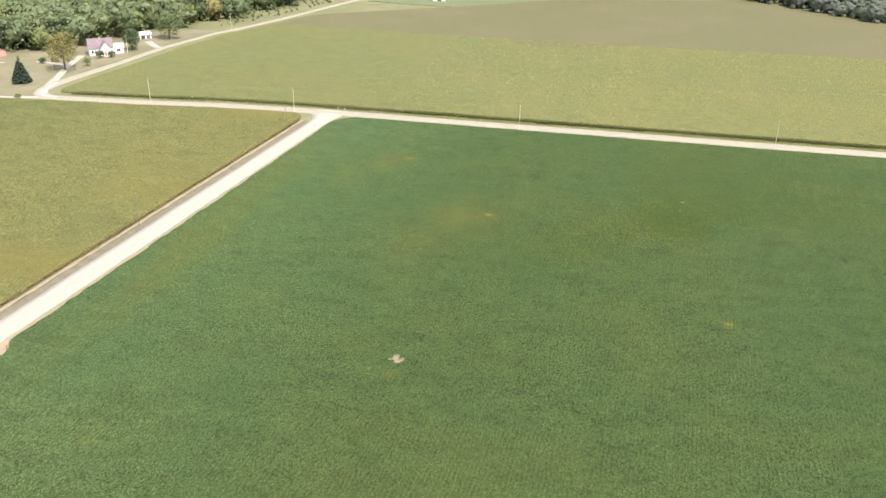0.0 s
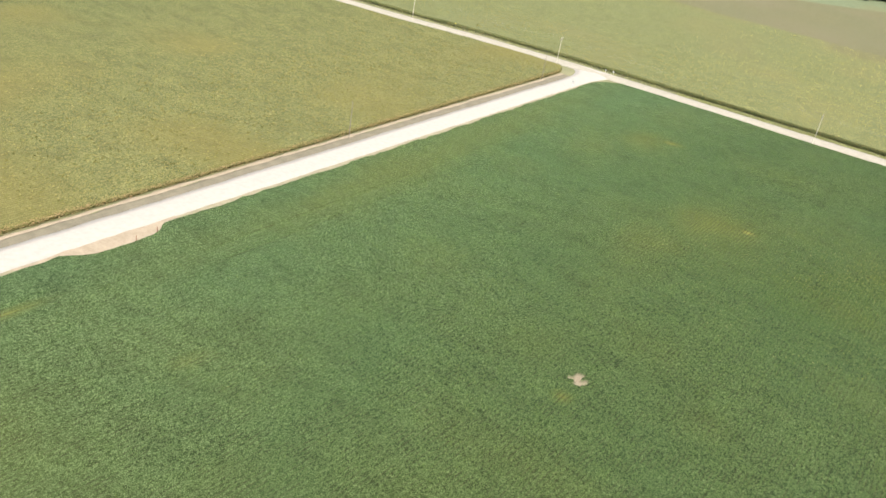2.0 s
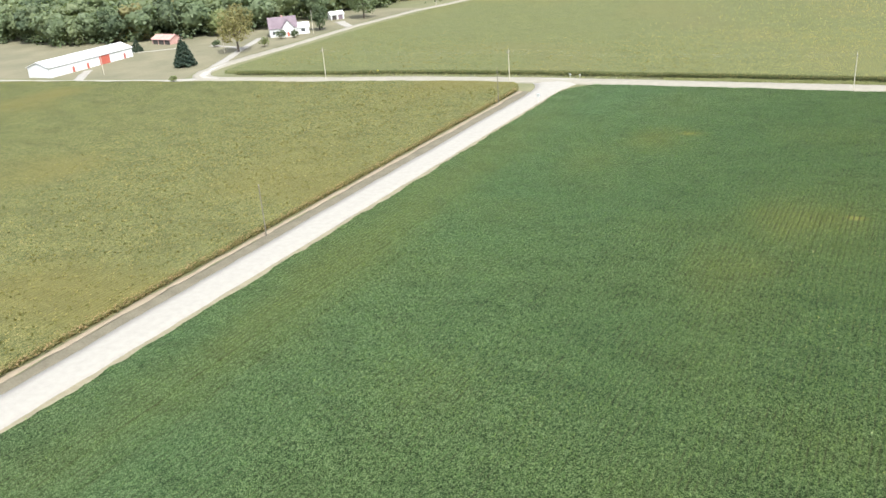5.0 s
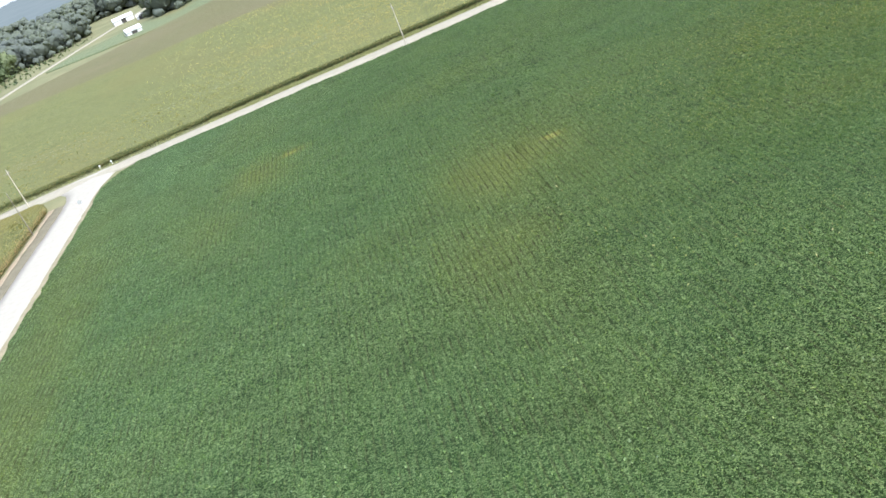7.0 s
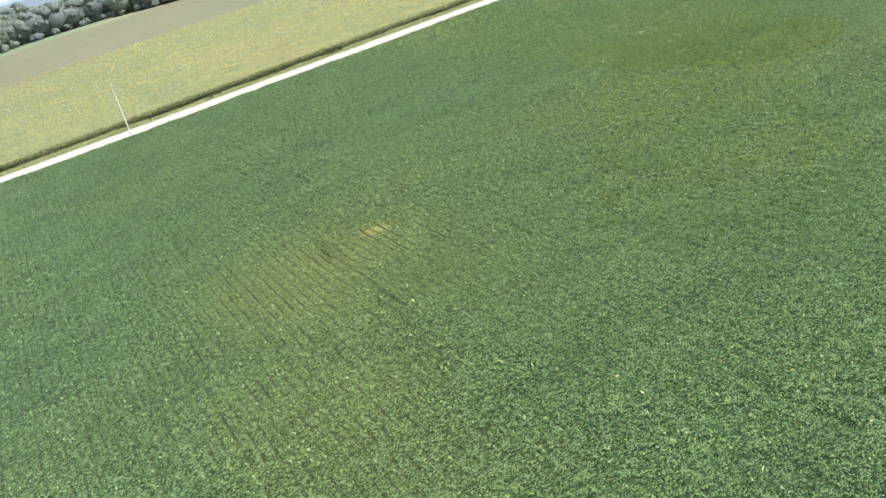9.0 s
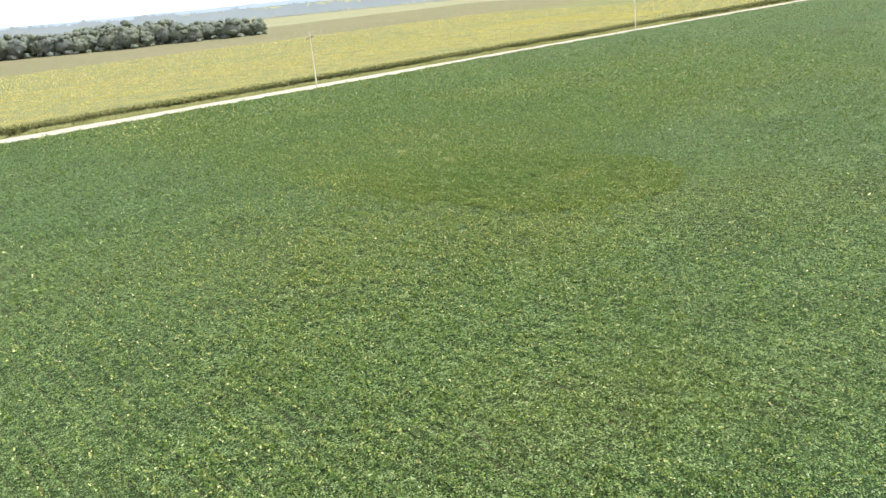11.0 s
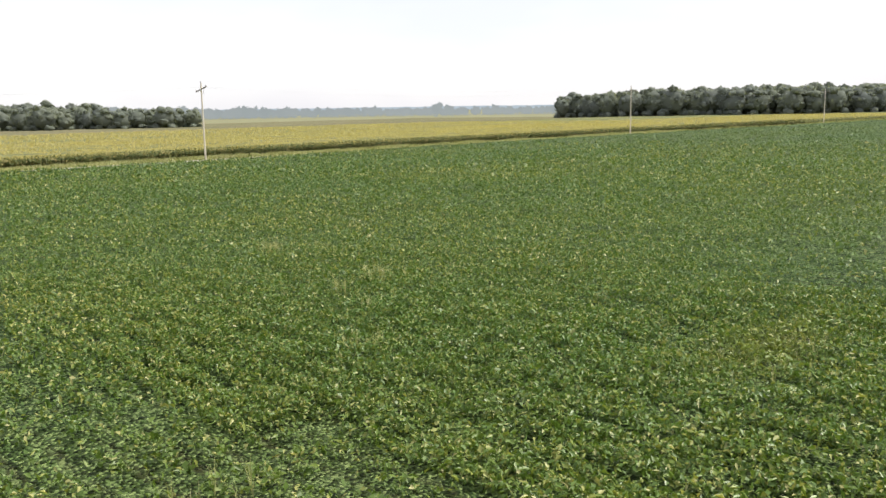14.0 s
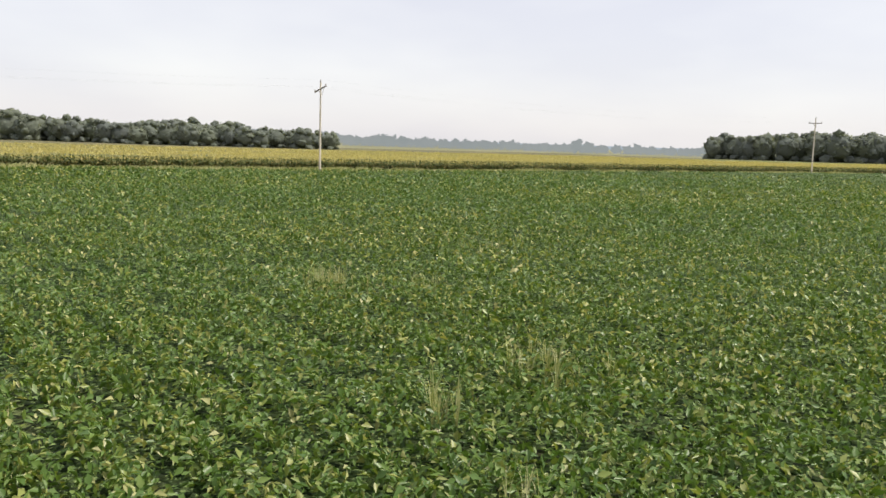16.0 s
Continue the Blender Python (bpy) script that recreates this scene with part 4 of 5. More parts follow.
for x, y, rz in ((24.3, -23.3, 90), (20.6, -120.5, 90), (15.6, -218.0, 90)):
    if old is None:
        old = thing("utility_pole", "thin dark weathered utility pole at the edge of dry corn", "utility pole", (x, y, 0), rz, "poles along the farm road")
        pole_parts(old, 9.2, False, 0.10, "old_pole")
    else:
        copy_thing(old, pose(x, y, 0, 0, 0, rz))
tagged(copy_thing(pole, pose(-86.5, 168, 0, 0, 0, 70)), "wooden utility pole beside the road to the farm", group="farm poles")
for x, y in ((-104.5, 84.5), (-117.0, 40.5), (-138.2, -1.7)):
    tagged(copy_thing(pole, pose(x, y, 0, 0, 0, 30)), "wooden utility pole in the farmyard", group="farm poles")


def wire(name, a, b, sag, label):
    a, b = Vector(a), Vector(b)
    bm = bmesh.new()
    pts = [a.lerp(b, t / 14) - Vector((0, 0, sag * 4 * (t / 14) * (1 - t / 14))) for t in range(15)]
    tube(bm, pts, [0.0025] * 15, 3)
    return tagged(part(name, bm, "wire"), label, "power line", "wires")


XS = [-44.2] + POLES_B
for a, b in zip(XS, XS[1:]):
    for y, z in ((-1.1, POLE_H - 0.44), (1.1, POLE_H - 0.44), (0.0, POLE_H + 0.28)):
        wire("power_line", (a, y, z), (b, y, z), 1.2, "thin sagging power line between two wooden poles")


# ---- trees ----
def blobs_for(kind, h, w, seed):
    """Centres and radii of the leaf masses of a crown."""
    r = np.random.default_rng(seed)
    out_ = []
    if kind == "spruce":
        for i in range(16):
            t = i / 15
            for a in range(5 if t < 0.8 else 2):
                ang = a * 1.257 + i * 0.7
                rad = w * 0.5 * (1 - t) * 0.8
                out_.append((rad * math.cos(ang), rad * math.sin(ang), h * (0.07 + 0.9 * t), max(0.25, w * 0.17 * (1 - 0.75 * t)), 0.5))
        return out_
    n = 16
    low = 0.12 if kind == "wood" else 0.34
    for i in range(n):
        a = i * 2.4 + r.random()
        t = (i + 0.5) / n
        rr = w * 0.5 * math.sin(math.pi * (0.18 + 0.72 * t)) * (0.45 + 0.4 * r.random())
        z = h * (low + (0.88 - low) * t + 0.06 * r.normal())
        out_.append((rr * math.cos(a), rr * math.sin(a), z, w * (0.15 + 0.1 * r.random()), 0.8))
    out_.append((0, 0, h * 0.62, w * 0.3, 0.9))
    return out_


def crown_arrays(blobs, cards, size, seed, single=False, inner=0.68):
    """Leaf sprays as small bent quads over the leaf masses."""
    r = np.random.default_rng(seed)
    B = np.array(blobs)
    wgt = B[:, 3] ** 2
    k = r.choice(len(B), cards, p=wgt / wgt.sum())
    d = r.normal(size=(cards, 3))
    d /= np.linalg.norm(d, axis=1)[:, None]
    rad = B[k, 3] * ((inner + (1.14 - inner) * r.random(cards)) if single else (0.65 + 0.42 * r.random(cards)))
    c = B[k, :3] + d * rad[:, None] * np.column_stack([np.ones(cards), np.ones(cards), B[k, 4]])
    nrm = d + r.normal(0, 0.38 if single else 0.55, (cards, 3)) + np.array([0, 0, 0.25 if single else 0.3])
    nrm /= np.linalg.norm(nrm, axis=1)[:, None]
    a = np.cross(nrm, r.normal(size=(cards, 3)))
    a /= np.linalg.norm(a, axis=1)[:, None]
    b = np.cross(nrm, a)
    s = (size * (0.55 + 0.9 * r.random(cards)))[:, None]
    bend = nrm * s * 0.3
    if single:
        V = np.stack([c - a * s * 0.55, c + b * s * 0.6 - bend, c + a * s * 0.55 - b * s * 0.2], 1).reshape(-1, 3)
        return V, np.arange(cards * 3).reshape(-1, 3)
    V = np.stack([c - a * s * 0.6, c + b * s * 0.42 - bend, c + a * s * 0.6, c - b * s * 0.42 - bend], 1).reshape(-1, 3)
    base = np.arange(cards)[:, None] * 4
    F = np.concatenate([base + np.array([0, 1, 2]), base + np.array([0, 2, 3])], 0)
    return V, F


def tree(kind, x, y, h, w, seed, label, cards=1100, size=0.62, category="tree", group="farmyard trees", trunk_top=0.62, name="tree"):
    ob = thing(name, label, category, (x, y, 0), seed * 37 % 360, group)
    blobs = blobs_for(kind, h, w, seed)
    V, F = crown_arrays(blobs, cards, size, seed)
    crown = new("crown", mesh_from("crown", V, F, kind))
    crown.parent = ob
    bm = bmesh.new()
    r = random.Random(seed)
    tr = 0.022 * h + 0.05
    pts = [(0, 0, -0.2), (0.1 * r.uniform(-1, 1), 0.1 * r.uniform(-1, 1), h * 0.3), (0.3 * r.uniform(-1, 1), 0.3 * r.uniform(-1, 1), h * (0.95 if kind == "spruce" else trunk_top))]
    tube(bm, pts, [tr * 1.25, tr * 0.8, tr * 0.25], 9)
    if kind != "spruce":
        for bl in blobs[:10]:
            z0 = h * (0.24 + 0.2 * r.random())
            mid = (bl[0] * 0.5, bl[1] * 0.5, (z0 + bl[2]) * 0.5 + 0.3)
            tube(bm, [(0, 0, z0), mid, bl[:3]], [tr * 0.45, tr * 0.28, tr * 0.08], 6)
    part("trunk", bm, "bark", ob)
    return ob


tree("spruce", -114.5, 14.8, 11.8, 8.0, 3, "dense dark conical spruce on the farm lawn", 4200, 0.55, name="spruce_tree")
tree("gold", -112.5, 43.5, 16.8, 15.0, 5, "broad yellowing shade tree beside the driveway", 2200, 0.6)
tree("dark", -108.0, 95.0, 10.6, 9.6, 8, "dark rounded tree beside the white farmhouse", 1500, 0.6)
tree("oak", -105.0, 128.5, 16.2, 15.5, 9, "large spreading shade tree by the gravel road", 2200, 0.62)
tree("lime", -107.5, 54.0, 3.8, 4.2, 12, "small yellow green ornamental tree by the road", 320, 0.42)
tree("dark", -111.5, 71.0, 3.8, 5.2, 13, "low dark evergreen shrub in front of the farmhouse", 420, 0.42, "shrub", trunk_top=0.3, name="shrub")
tree("dark", -107.5, 75.0, 3.2, 4.2, 14, "low dark evergreen shrub in front of the farmhouse", 340, 0.42, "shrub", trunk_top=0.3, name="shrub")
tree("dark", -131.0, 53.0, 2.8, 3.6, 15, "small dark shrub on the lawn", 300, 0.42, "shrub", trunk_top=0.3, name="shrub")
tree("spruce", -163.0, 41.0, 5.6, 5.2, 16, "small bushy evergreen beside the long white shed", 700, 0.45, name="spruce_tree")
tree("oak", 445.0, -5.0, 19.0, 14.0, 21, "tall lone roadside tree with an open ragged crown", 2000, 0.62, group="roadside trees")
tree("dark", 456.0, -4.0, 2.8, 2.2, 22, "small dark roadside bush", 150, 0.45, "shrub", "roadside trees", 0.3, name="shrub")
tree("dark", 433.0, -3.6, 2.0, 2.2, 23, "small dark roadside bush", 150, 0.45, "shrub", "roadside trees", 0.3, name="shrub")

FOREST_KINDS = ("oak", "ash", "dark", "lime", "gold")
FAR_HAZED_KINDS = ("far_hazed_oak", "far_hazed_ash", "far_hazed_dark", "far_hazed_ash", "far_hazed_oak")


def ball(c, r, squash, split=False):
    """A small leaf mass of 20 or 80 faces."""
    g = (1 + 5 ** 0.5) / 2
    v = np.array([(-1, g, 0), (1, g, 0), (-1, -g, 0), (1, -g, 0), (0, -1, g), (0, 1, g), (0, -1, -g), (0, 1, -g), (g, 0, -1), (g, 0, 1), (-g, 0, -1), (-g, 0, 1)]) / math.hypot(1, g)
    f = np.array([(0, 11, 5), (0, 5, 1), (0, 1, 7), (0, 7, 10), (0, 10, 11), (1, 5, 9), (5, 11, 4), (11, 10, 2), (10, 7, 6), (7, 1, 8), (3, 9, 4), (3, 4, 2), (3, 2, 6), (3, 6, 8), (3, 8, 9), (4, 9, 5), (2, 4, 11), (6, 2, 10), (8, 6, 7), (9, 8, 1)])
    if split:
        v, seen, out_ = list(v), {}, []

        def half(i, j):
            k = (min(i, j), max(i, j))
            if k not in seen:
                m = v[i] + v[j]
                v.append(m / np.linalg.norm(m))
                seen[k] = len(v) - 1
            return seen[k]

        for i, j, k in f:
            ij, jk, ki = half(i, j), half(j, k), half(k, i)
            out_ += [(i, ij, ki), (j, jk, ij), (k, ki, jk), (ij, jk, ki)]
        v, f = np.array(v), np.array(out_)
    return np.array(c) + v * r * np.array([1, 1, squash]), f


def wood_shape(s, cards, size, closed=False):
    """A rounded woodland crown down to the ground: a few leaf masses with leaf sprays over them."""
    r = np.random.default_rng(60 + s)
    blobs = [(0, 0, 0.52, 0.40, 1.05)]
    for i in range(12 if closed else 5):
        a = i * 1.3 + r.random() * 0.8
        rr, z = (0.30, 0.48) if i % 2 else (0.20, 0.74)
        size_of = (0.10 + 0.08 * r.random()) if closed else (0.17 + 0.06 * r.random())
        blobs.append((rr * math.cos(a), rr * math.sin(a), z + (0.11 if closed else 0.06) * r.normal(), size_of, 0.85))
    low = [(0.3 * math.cos(a), 0.3 * math.sin(a), 0.13, 0.16, 0.9) for a in (0.4, 2.5, 4.6)]
    V, F = crown_arrays(blobs + low, cards, size, 70 + s, True, 0.86 if closed else 0.68)
    for i, b in enumerate(blobs + low if closed else blobs):
        bv, bf = ball(b[:3], b[3] * (0.9 if closed else 0.7), b[4], True)
        bv = bv + (0.026 if closed else 0.03) * r.normal(size=bv.shape)
        F = np.concatenate([F, bf + len(V)])
        V = np.concatenate([V, bv])
    V[:, 2] = np.maximum(V[:, 2], 0.0)
    return V, F


def forest(name, pts, label, h0=15.0, hv=5.0, cards=300, size=1.15, mix=(0.42, 0.33, 0.15, 0.08, 0.02), seed=1, kinds_of=FOREST_KINDS, tall=None):
    """A wood: many crowns of a few shapes, one mesh for each kind of foliage."""
    pts = np.array(pts, float)
    r = np.random.default_rng(seed)
    kinds = r.choice(5, len(pts), p=mix)
    shapes = [wood_shape(s, cards, size / h0, kinds_of is FAR_HAZED_KINDS) for s in range(4)]
    for k in range(5):
        sel = kinds == k
        n = int(sel.sum())
        if not n:
            continue
        h = (h0 + hv * (r.random(n) - 0.35)) * (0.85 + 0.3 * vnoise(pts[sel, 0], pts[sel, 1], 40, seed))
        if tall is not None:
            h = h * np.interp(pts[sel, 0], *tall)
        w = h * (0.9 + 0.35 * r.random(n))
        me = scatter(name, shapes, r.integers(0, 4, n), np.column_stack([pts[sel], land(pts[sel, 0], pts[sel, 1])]), np.stack([w, w, h], -1), r.random(n) * 6.28, kinds_of[k], smooth=True)
        tagged(new(name, me), label, "woodland", kind="stuff")


def fill(poly, gap, seed, jitter=0.45):
    """Points at about the gap inside a polygon."""
    r = np.random.default_rng(seed)
    p = np.array(poly, float)
    xs, ys = np.arange(p[:, 0].min(), p[:, 0].max(), gap), np.arange(p[:, 1].min(), p[:, 1].max(), gap)
    X, Y = np.meshgrid(xs, ys)
    X = X + gap * 0.5 * (np.arange(X.shape[0])[:, None] % 2)
    q = np.column_stack([X.ravel(), Y.ravel()]) + r.normal(0, gap * jitter * 0.6, (X.size, 2))
    inside = np.zeros(len(q), bool)
    j = len(p) - 1
    for i in range(len(p)):
        c = ((p[i, 1] > q[:, 1]) != (p[j, 1] > q[:, 1])) & (q[:, 0] < (p[j, 0] - p[i, 0]) * (q[:, 1] - p[i, 1]) / (p[j, 1] - p[i, 1] + 1e-9) + p[i, 0])
        inside ^= c
        j = i
    return q[inside]


WOOD_W = [(-300, 60), (-220, 50), (-186, 62), (-170, 74), (-150, 80), (-136, 98), (-130, 120), (-128, 142), (-114, 166), (-98, 206), (-86, 290), (-76, 345), (-85, 420), (-130, 450), (-250, 320), (-350, 180)]
forest("farm_woodland", fill(WOOD_W, 9.4, 3), "mixed green woodland behind the farmyard", 14.0, 6, 620, 1.05, (0.38, 0.32, 0.12, 0.15, 0.03), seed=3)
forest("scrub", fill([(-96, 166), (-84, 203), (-70, 267), (-52, 345), (-36, 430), (-85, 412), (-80, 345), (-92, 290), (-104, 212)], 6.0, 5), "low brown and green scrub between the wood and the road", 1.2, 1.2, 30, 0.5, (0.4, 0.35, 0.2, 0.05, 0.0), seed=5)
BARN_WOODS = np.concatenate([fill([(-70, 385), (-47, 425), (-45, 480), (-65, 555), (-105, 575), (-125, 455)], 10, 8), fill([(-70, 575), (-5, 578), (40, 640), (5, 680), (-115, 645)], 12, 9)])
forest("barn_woodland", BARN_WOODS, "trees round the far white barn", 14, 5, 300, 1.0, seed=9, kinds_of=FAR_HAZED_KINDS)
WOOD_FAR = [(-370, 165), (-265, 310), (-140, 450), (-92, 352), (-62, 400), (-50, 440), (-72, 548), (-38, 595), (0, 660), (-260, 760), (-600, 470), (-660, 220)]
forest("valley_woodland", fill(WOOD_FAR, 20, 4), "woodland running back, haze painted into its foliage", 17, 6, 160, 1.4, seed=4, kinds_of=FAR_HAZED_KINDS)
forest("north_tree_line", fill([(16, 378), (70, 418), (130, 460), (190, 485), (262, 385), (305, 335), (365, 300), (372, 330), (330, 395), (270, 460), (200, 540), (110, 510), (10, 425)], 8.5, 6), "long dark green tree line behind the fields", 16.5, 7, 700, 1.0, seed=6, kinds_of=FAR_HAZED_KINDS, tall=([-40, 130, 220, 290, 420], [1.25, 1.18, 0.77, 0.63, 0.6]))
forest("east_wood", fill([(556, 194), (561, 160), (582, 112), (600, 62), (690, 70), (760, 150), (700, 250), (560, 225)], 8.5, 7), "dense dark wood beyond the corn field", 13.7, 3.5, 700, 0.95, (0.4, 0.1, 0.5, 0.0, 0.0), seed=7, kinds_of=FAR_HAZED_KINDS)
# These trees glow like the far ridges: haze painted by emission.
forest("far_tree_line", [(738, 508), (746, 500), (866, 548), (880, 330), (886, 326), (800, 410)], "single far trees on the horizon, glowing with painted haze", 13.5, 5, 120, 1.4, seed=8, kinds_of=("haze_glow",) * 5)


def horizon_band():
    """A far line of trees that closes the fields, its haze painted as a glow."""
    r = np.random.default_rng(44)
    a = np.radians(np.tile(np.arange(-6, 66, 0.36), 3) + np.repeat([0.0, 0.17, 0.09], 200))
    d = np.repeat([1040.0, 1070.0, 1010.0], 200) + r.normal(0, 10, len(a))
    forest("horizon_tree_band", np.column_stack([d * np.cos(a), d * np.sin(a)]), "continuous tree band on the horizon, glowing with painted haze", 9.0, 3.5, 60, 1.5, seed=11, kinds_of=("haze_glow",) * 5, tall=([300, 566, 800, 1000], [1.6, 1.45, 0.95, 0.85]))


horizon_band()


# ---- far hills ----
def hills(name, radius, inner, a0, a1, h0, hv, material, seed, label, fade=1.0, rough=0.3):
    a = np.radians(np.arange(a0, a1, 0.12))
    ridge = h0 + hv * (vnoise(np.degrees(a), a * 0, 9, seed) - 0.5) * 2 + hv * 0.35 * (vnoise(np.degrees(a), a * 0, 2.2, seed + 1) - 0.5) + hv * rough * (vnoise(np.degrees(a), a * 0, 0.6, seed + 2) + 0.6 * vnoise(np.degrees(a), a * 0, 0.3, seed + 3) - 0.8)
    ridge = ridge * np.clip((np.degrees(a) - a0) / fade, 0.05, 1)
    rows_ = []
    for rr, zz in ((inner, 0.0), (inner * 0.5 + radius * 0.5, 0.45), (radius, 1.0), (radius + 300, 0.6)):
        rows_.append(np.stack([rr * np.cos(a), rr * np.sin(a), ridge * zz - (1.0 if zz == 0 else 0)], -1))
    P = np.stack(rows_, 0)
    me = grid_mesh(name, P[..., 0], P[..., 1], P[..., 2], material)
    tagged(new(name, me), label, "hills", kind="structure")


# Both ridges glow to paint the haze over them.
hills("backdrop_hills", 2300, 800, 58, 190, 30, 10, "haze_glow", 5, "low wooded hills, summer haze painted as a glow", 36, 0.7)
hills("backdrop_hills_far", 3900, 3700, -60, 215, 20, 7, "haze_glow_far", 9, "pale blue far ridge, haze painted as a glow")


# ---- the farm buildings ----
def gable(ob, x0, x1, y0, y1, eave, ridge, wall_mat, roof_mat, along="x", over=0.35, wall_label=""):
    """A gabled block: walls with gables, and a roof of two slopes with some thickness."""
    bm = bmesh.new()
    if along == "x":
        ym = (y0 + y1) / 2
        ring = [(y0, 0), (y1, 0), (y1, eave), (ym, ridge), (y0, eave)]
        A = [bm.verts.new((x0, a, z)) for a, z in ring]
        B = [bm.verts.new((x1, a, z)) for a, z in ring]
    else:
        xm = (x0 + x1) / 2
        ring = [(x1, 0), (x0, 0), (x0, eave), (xm, ridge), (x1, eave)]
        A = [bm.verts.new((a, y0, z)) for a, z in ring]
        B = [bm.verts.new((a, y1, z)) for a, z in ring]
    bm.faces.new(A[::-1])
    bm.faces.new(B)
    for i in range(5):
        j = (i + 1) % 5
        bm.faces.new((A[i], A[j], B[j], B[i]))
    part("wall", bm, wall_mat, ob, wall_label)
    for side in (0, 1):
        bm = bmesh.new()
        half = ((y1 - y0) if along == "x" else (x1 - x0)) / 2
        sl = (ridge - eave) / half
        t = 0.14
        pts = [(half + over, eave - sl * over + 0.03), (0, ridge + 0.03), (0, ridge + 0.03 + t), (half + over, eave - sl * over + 0.03 + t)]
        s = 1 if side else -1
        if along == "x":
            ym = (y0 + y1) / 2
            A = [bm.verts.new((x0 - over, ym + s * a, z)) for a, z in pts]
            B = [bm.verts.new((x1 + over, ym + s * a, z)) for a, z in pts]
        else:
            xm = (x0 + x1) / 2
            A = [bm.verts.new((xm + s * a, y0 - over, z)) for a, z in pts]
            B = [bm.verts.new((xm + s * a, y1 + over, z)) for a, z in pts]
        bm.faces.new(A)
        bm.faces.new(B[::-1])
        for i in range(4):
            j = (i + 1) % 4
            bm.faces.new((A[j], A[i], B[i], B[j]))
        bmesh.ops.recalc_face_normals(bm, faces=bm.faces)
        part("roof", bm, roof_mat, ob)


def window(ob, x, y, z, w, h, face):
    """A framed window on a wall that faces -y ('s'), +x ('e') or -x ('w')."""
    fr, gl = bmesh.new(), bmesh.new()

    def put(bm, a0, z0, a1, z1, d0, d1):
        if face == "s":
            box(bm, x + a0, y - d1, z + z0, x + a1, y - d0, z + z1)
        elif face == "e":
            box(bm, x + d0, y + a0, z + z0, x + d1, y + a1, z + z1)
        else:
            box(bm, x - d1, y + a0, z + z0, x - d0, y + a1, z + z1)

    for a0, z0, a1, z1 in ((-w / 2 - 0.1, 0, -w / 2, h), (w / 2, 0, w / 2 + 0.1, h), (-w / 2 - 0.1, h, w / 2 + 0.1, h + 0.1), (-w / 2 - 0.1, -0.1, w / 2 + 0.1, 0), (-w / 2, h * 0.48, w / 2, h * 0.52)):
        put(fr, a0, z0, a1, z1, 0.004, 0.07)
    put(gl, -w / 2, 0, w / 2, h, 0.004, 0.025)
    win = part("window", fr, "trim", ob)
    part("pane", gl, "glass", win)


def plank_door(ob, x, y, w, h, face, material="trim", name="door"):
    bm = bmesh.new()
    if face == "s":
        box(bm, x - w / 2, y - 0.06, 0.05, x + w / 2, y - 0.004, h, 0.01)
    elif face == "e":
        box(bm, x + 0.004, y - w / 2, 0.05, x + 0.06, y + w / 2, h, 0.01)
    else:
        box(bm, x - 0.06, y - w / 2, 0.05, x - 0.004, y + w / 2, h, 0.01)
    part(name, bm, material, ob)


house = thing("farmhouse", "white sided farmhouse with faded maroon shingle roofs", "house", (-116.0, 82.0, 0), 40)
gable(house, -7.5, 4.0, -3.6, 6.0, 3.6, 7.6, "siding", "roof_red", "x")
gable(house, -2.6, 2.6, -6.4, 0.2, 3.8, 6.9, "siding", "roof_red", "y")
gable(house, 4.03, 9.2, -2.2, 3.6, 2.8, 4.6, "siding", "roof_white", "x")
for x in (-6.0, -4.4):
    window(house, x, -3.6, 1.1, 0.95, 1.35, "s")
for x in (-1.75, 1.45):
    window(house, x, -6.4, 1.0, 0.95, 1.35, "s")
window(house, 6.6, -2.2, 1.1, 1.6, 1.2, "s")
window(house, 9.2, 0.8, 1.1, 1.0, 1.3, "e")
window(house, -7.5, 0.4, 1.1, 1.0, 1.3, "w")
plank_door(house, -0.15, -6.4, 0.95, 2.05, "s", "red_paint")
bm = bmesh.new()
box(bm, -1.9, 0.9, 5.6, -1.2, 1.6, 8.3, 0.02)
part("chimney", bm, "roof_orange", house, "red brick chimney")
bm = bmesh.new()
box(bm, -1.2, -7.6, 0.0, 0.9, -6.43, 0.22, 0.02)
part("step", bm, "concrete", house)

garage = thing("garage", "small white two bay garage with red and dark doors", "garage", (-119.0, 126.0, 0), 50)
gable(garage, -3.2, 3.2, -2.6, 2.6, 2.4, 3.6, "siding", "roof_white", "x")
for x in (-1.5, 1.5):
    plank_door(garage, x, -2.6, 2.2, 2.0, "s", "roof_red" if x > 0 else "dark_opening", "garage_door")

shed = thing("long_shed", "long low white metal shed with a faded red sliding door", "farm shed", (-157.0, 17.0, 0), 90)
gable(shed, -27.0, 14.4, -1.0, 10.0, 3.7, 5.6, "siding", "roof_white", "x")
plank_door(shed, -0.4, -1.0, 5.2, 3.3, "s", "red_paint", "sliding_door")
for x in (-9.0, -16.0, 10.0):
    plank_door(shed, x, -1.0, 1.0, 2.1, "s", "red_paint", "door")
for k in range(7):
    bm = bmesh.new()
    box(bm, -25.0 + 6.2 * k, -1.05, 0.1, -24.85 + 6.2 * k, -1.004, 3.65)
    part("batten", bm, "trim", shed)

old_shed = thing("open_shed", "low open machine shed with a faded red metal roof", "farm shed", (-164.5, 60.5, 0), -5)
gable(old_shed, -5.6, 5.6, -3, 3.4, 2.2, 3.8, "roof_orange", "roof_orange", "x")
# Dark slabs stand in for the shade inside the open bays.
for x in (-3.6, 0.0, 3.6):
    plank_door(old_shed, x, -3, 3.0, 1.9, "s", "dark_opening", "bay_shade")


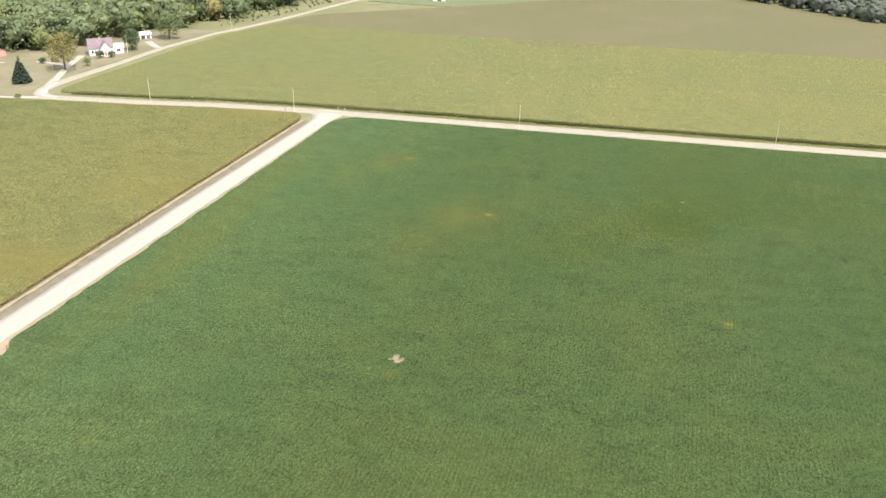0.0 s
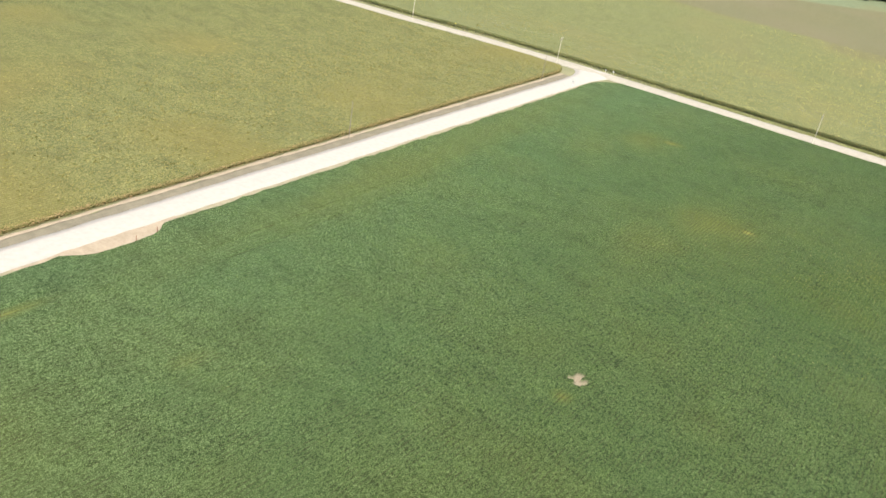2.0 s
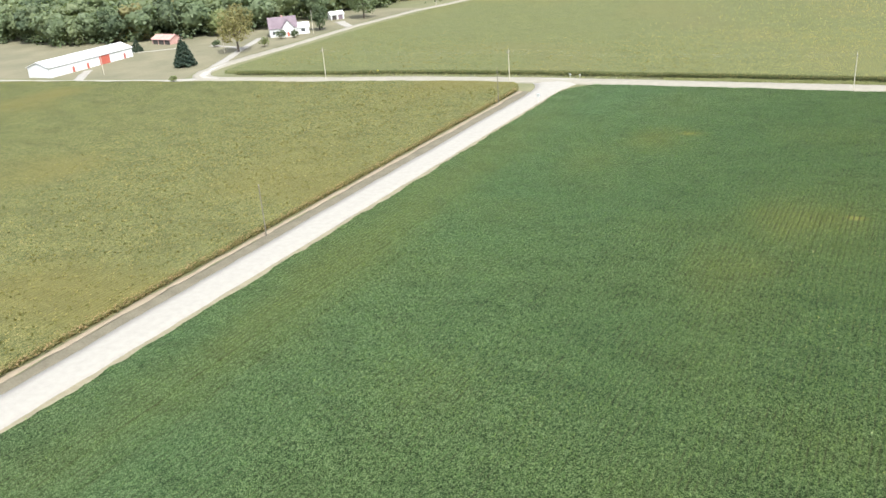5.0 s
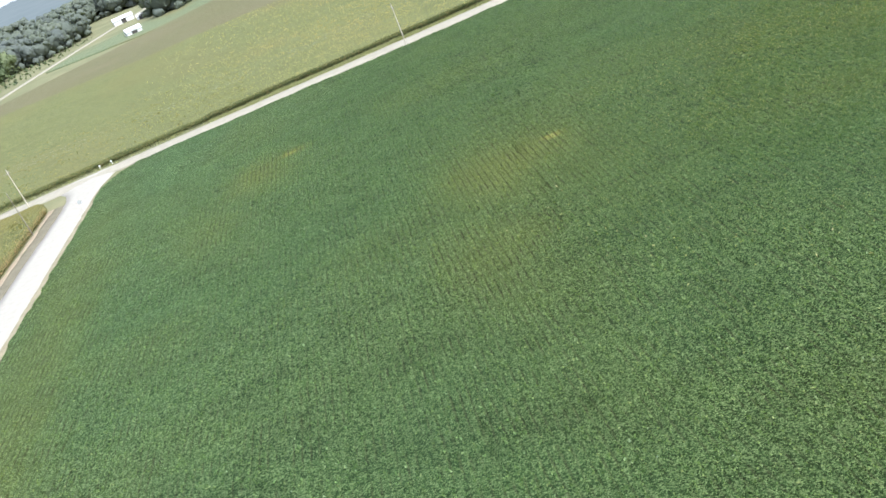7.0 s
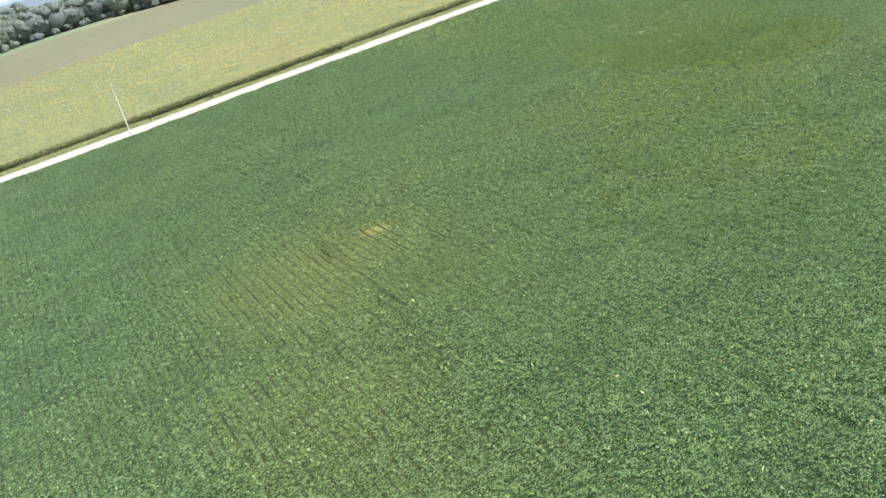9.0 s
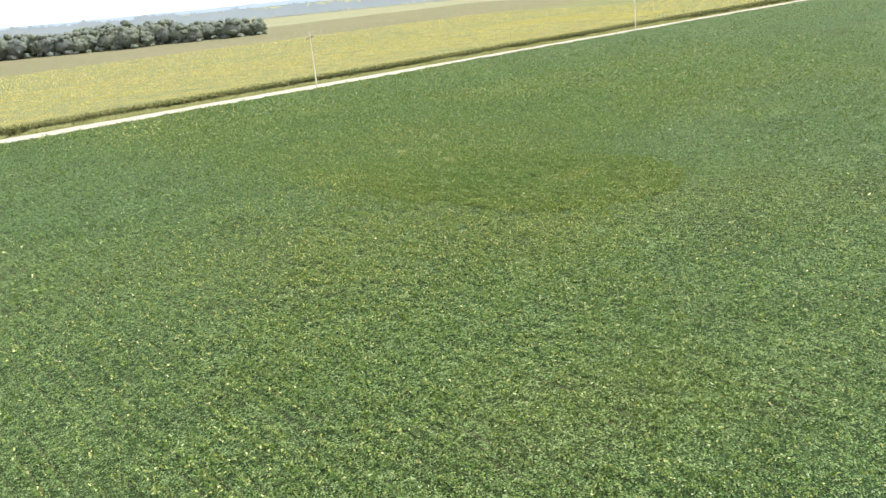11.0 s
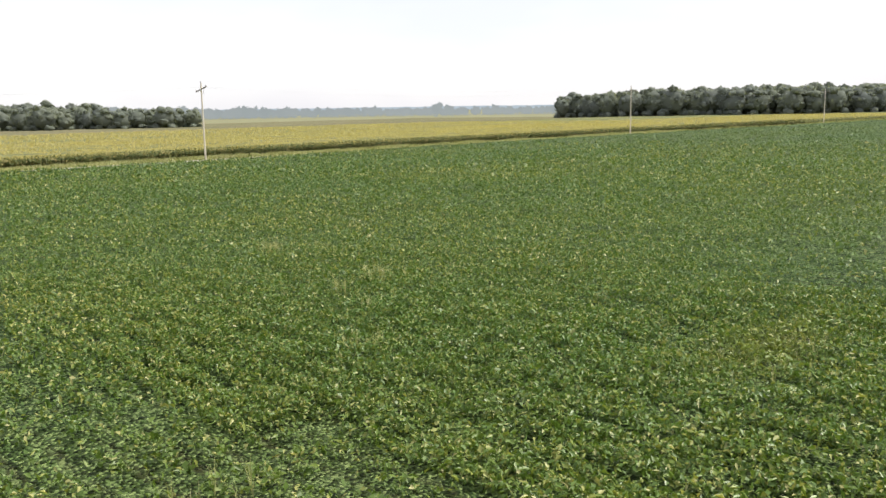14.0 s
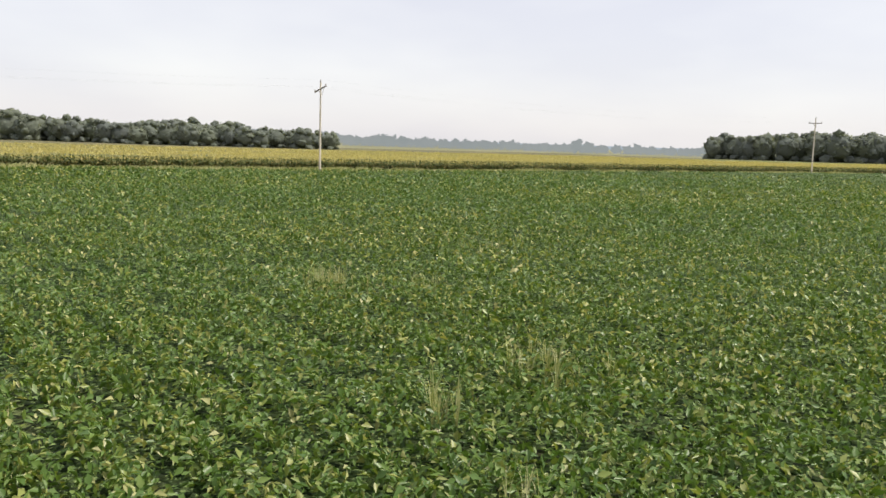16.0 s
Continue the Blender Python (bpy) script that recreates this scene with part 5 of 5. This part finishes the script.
def far_barn(x, y, turn, lx, ly, eave, ridge, label, roof="roof_white"):
    ob = thing("barn", label, "barn", (x, y, float(land(x, y)) + max(0.0, (math.hypot(x, y) - 820) * 0.0165)), turn, "far farm buildings")
    gable(ob, -lx / 2, lx / 2, -ly / 2, ly / 2, eave, ridge, "siding", roof, "x")
    plank_door(ob, 0, -ly / 2, 3.2, 3.0, "s", "dark_opening")
    return ob


far_barn(3, 332, 20, 9, 6, 2.6, 4.4, "white metal barn beside far trees")
far_barn(-18, 448, 15, 14, 7, 3.2, 4.8, "white metal barn beyond the road")
far_barn(-2, 425, -10, 6.5, 5, 2.2, 3.4, "small white outbuilding beside far trees")
far_barn(-1050, 980, 10, 50, 16, 6, 9, "long white building far across the valley")

# ---- small roadside things ----
sign = thing("road_sign", "small grey metal sign on a post by the junction", "road sign", (34.4, -20.8, 0), 20)
bm = bmesh.new()
tube(bm, [(0, 0, -0.2), (0, 0, 2.3)], [0.035, 0.035], 8)
part("post", bm, "sign", sign)
bm = bmesh.new()
box(bm, -0.38, -0.05, 1.6, 0.38, -0.03, 2.3, 0.01)
part("plate", bm, "sign", sign)
for x, y in ((33.2, 9.9), (36.0, 10.2)):
    mk = thing("marker_post", "short white marker post in the roadside grass", "marker post", (x, y, 0), 0, "marker posts")
    bm = bmesh.new()
    tube(bm, [(0, 0, -0.1), (0, 0, 1.1), (0, 0, 1.15)], [0.055, 0.055, 0.03], 8)
    part("post", bm, "trim", mk)
    bm = bmesh.new()
    box(bm, -0.18, -0.07, 0.65, 0.18, 0.07, 1.0, 0.02)
    part("plate", bm, "trim", mk)
for x, y, hh in ((30.3, -192.0, 1.6), (29.8, -187.0, 1.4)):
    ps = thing("culvert_post", "rusty steel post marking the culvert", "post", (x, y, 0), 0, "culvert posts")
    bm = bmesh.new()
    tube(bm, [(0, 0, -0.2), (0, 0, hh)], [0.07, 0.06], 8)
    part("post", bm, "rust_post", ps)
bend_bush = tree("lime", -98.5, -9.6, 2.0, 3.2, 31, "small rough bush at the outside of the bend", 200, 0.35, "shrub", "farmyard trees", 0.3, name="shrub")
flag = thing("ditch_marker", "small bright yellow marker sign in the ditch grass", "marker sign", (-30.0, 8.6, 0), 10)
bm = bmesh.new()
tube(bm, [(0, 0, -0.1), (0, 0, 1.3)], [0.04, 0.035], 8)
part("post", bm, "sign", flag)
bm = bmesh.new()
box(bm, -0.3, -0.05, 0.9, 0.3, -0.02, 1.35, 0.02)
part("plate", bm, "yellow_sign", flag, "bright yellow plate")
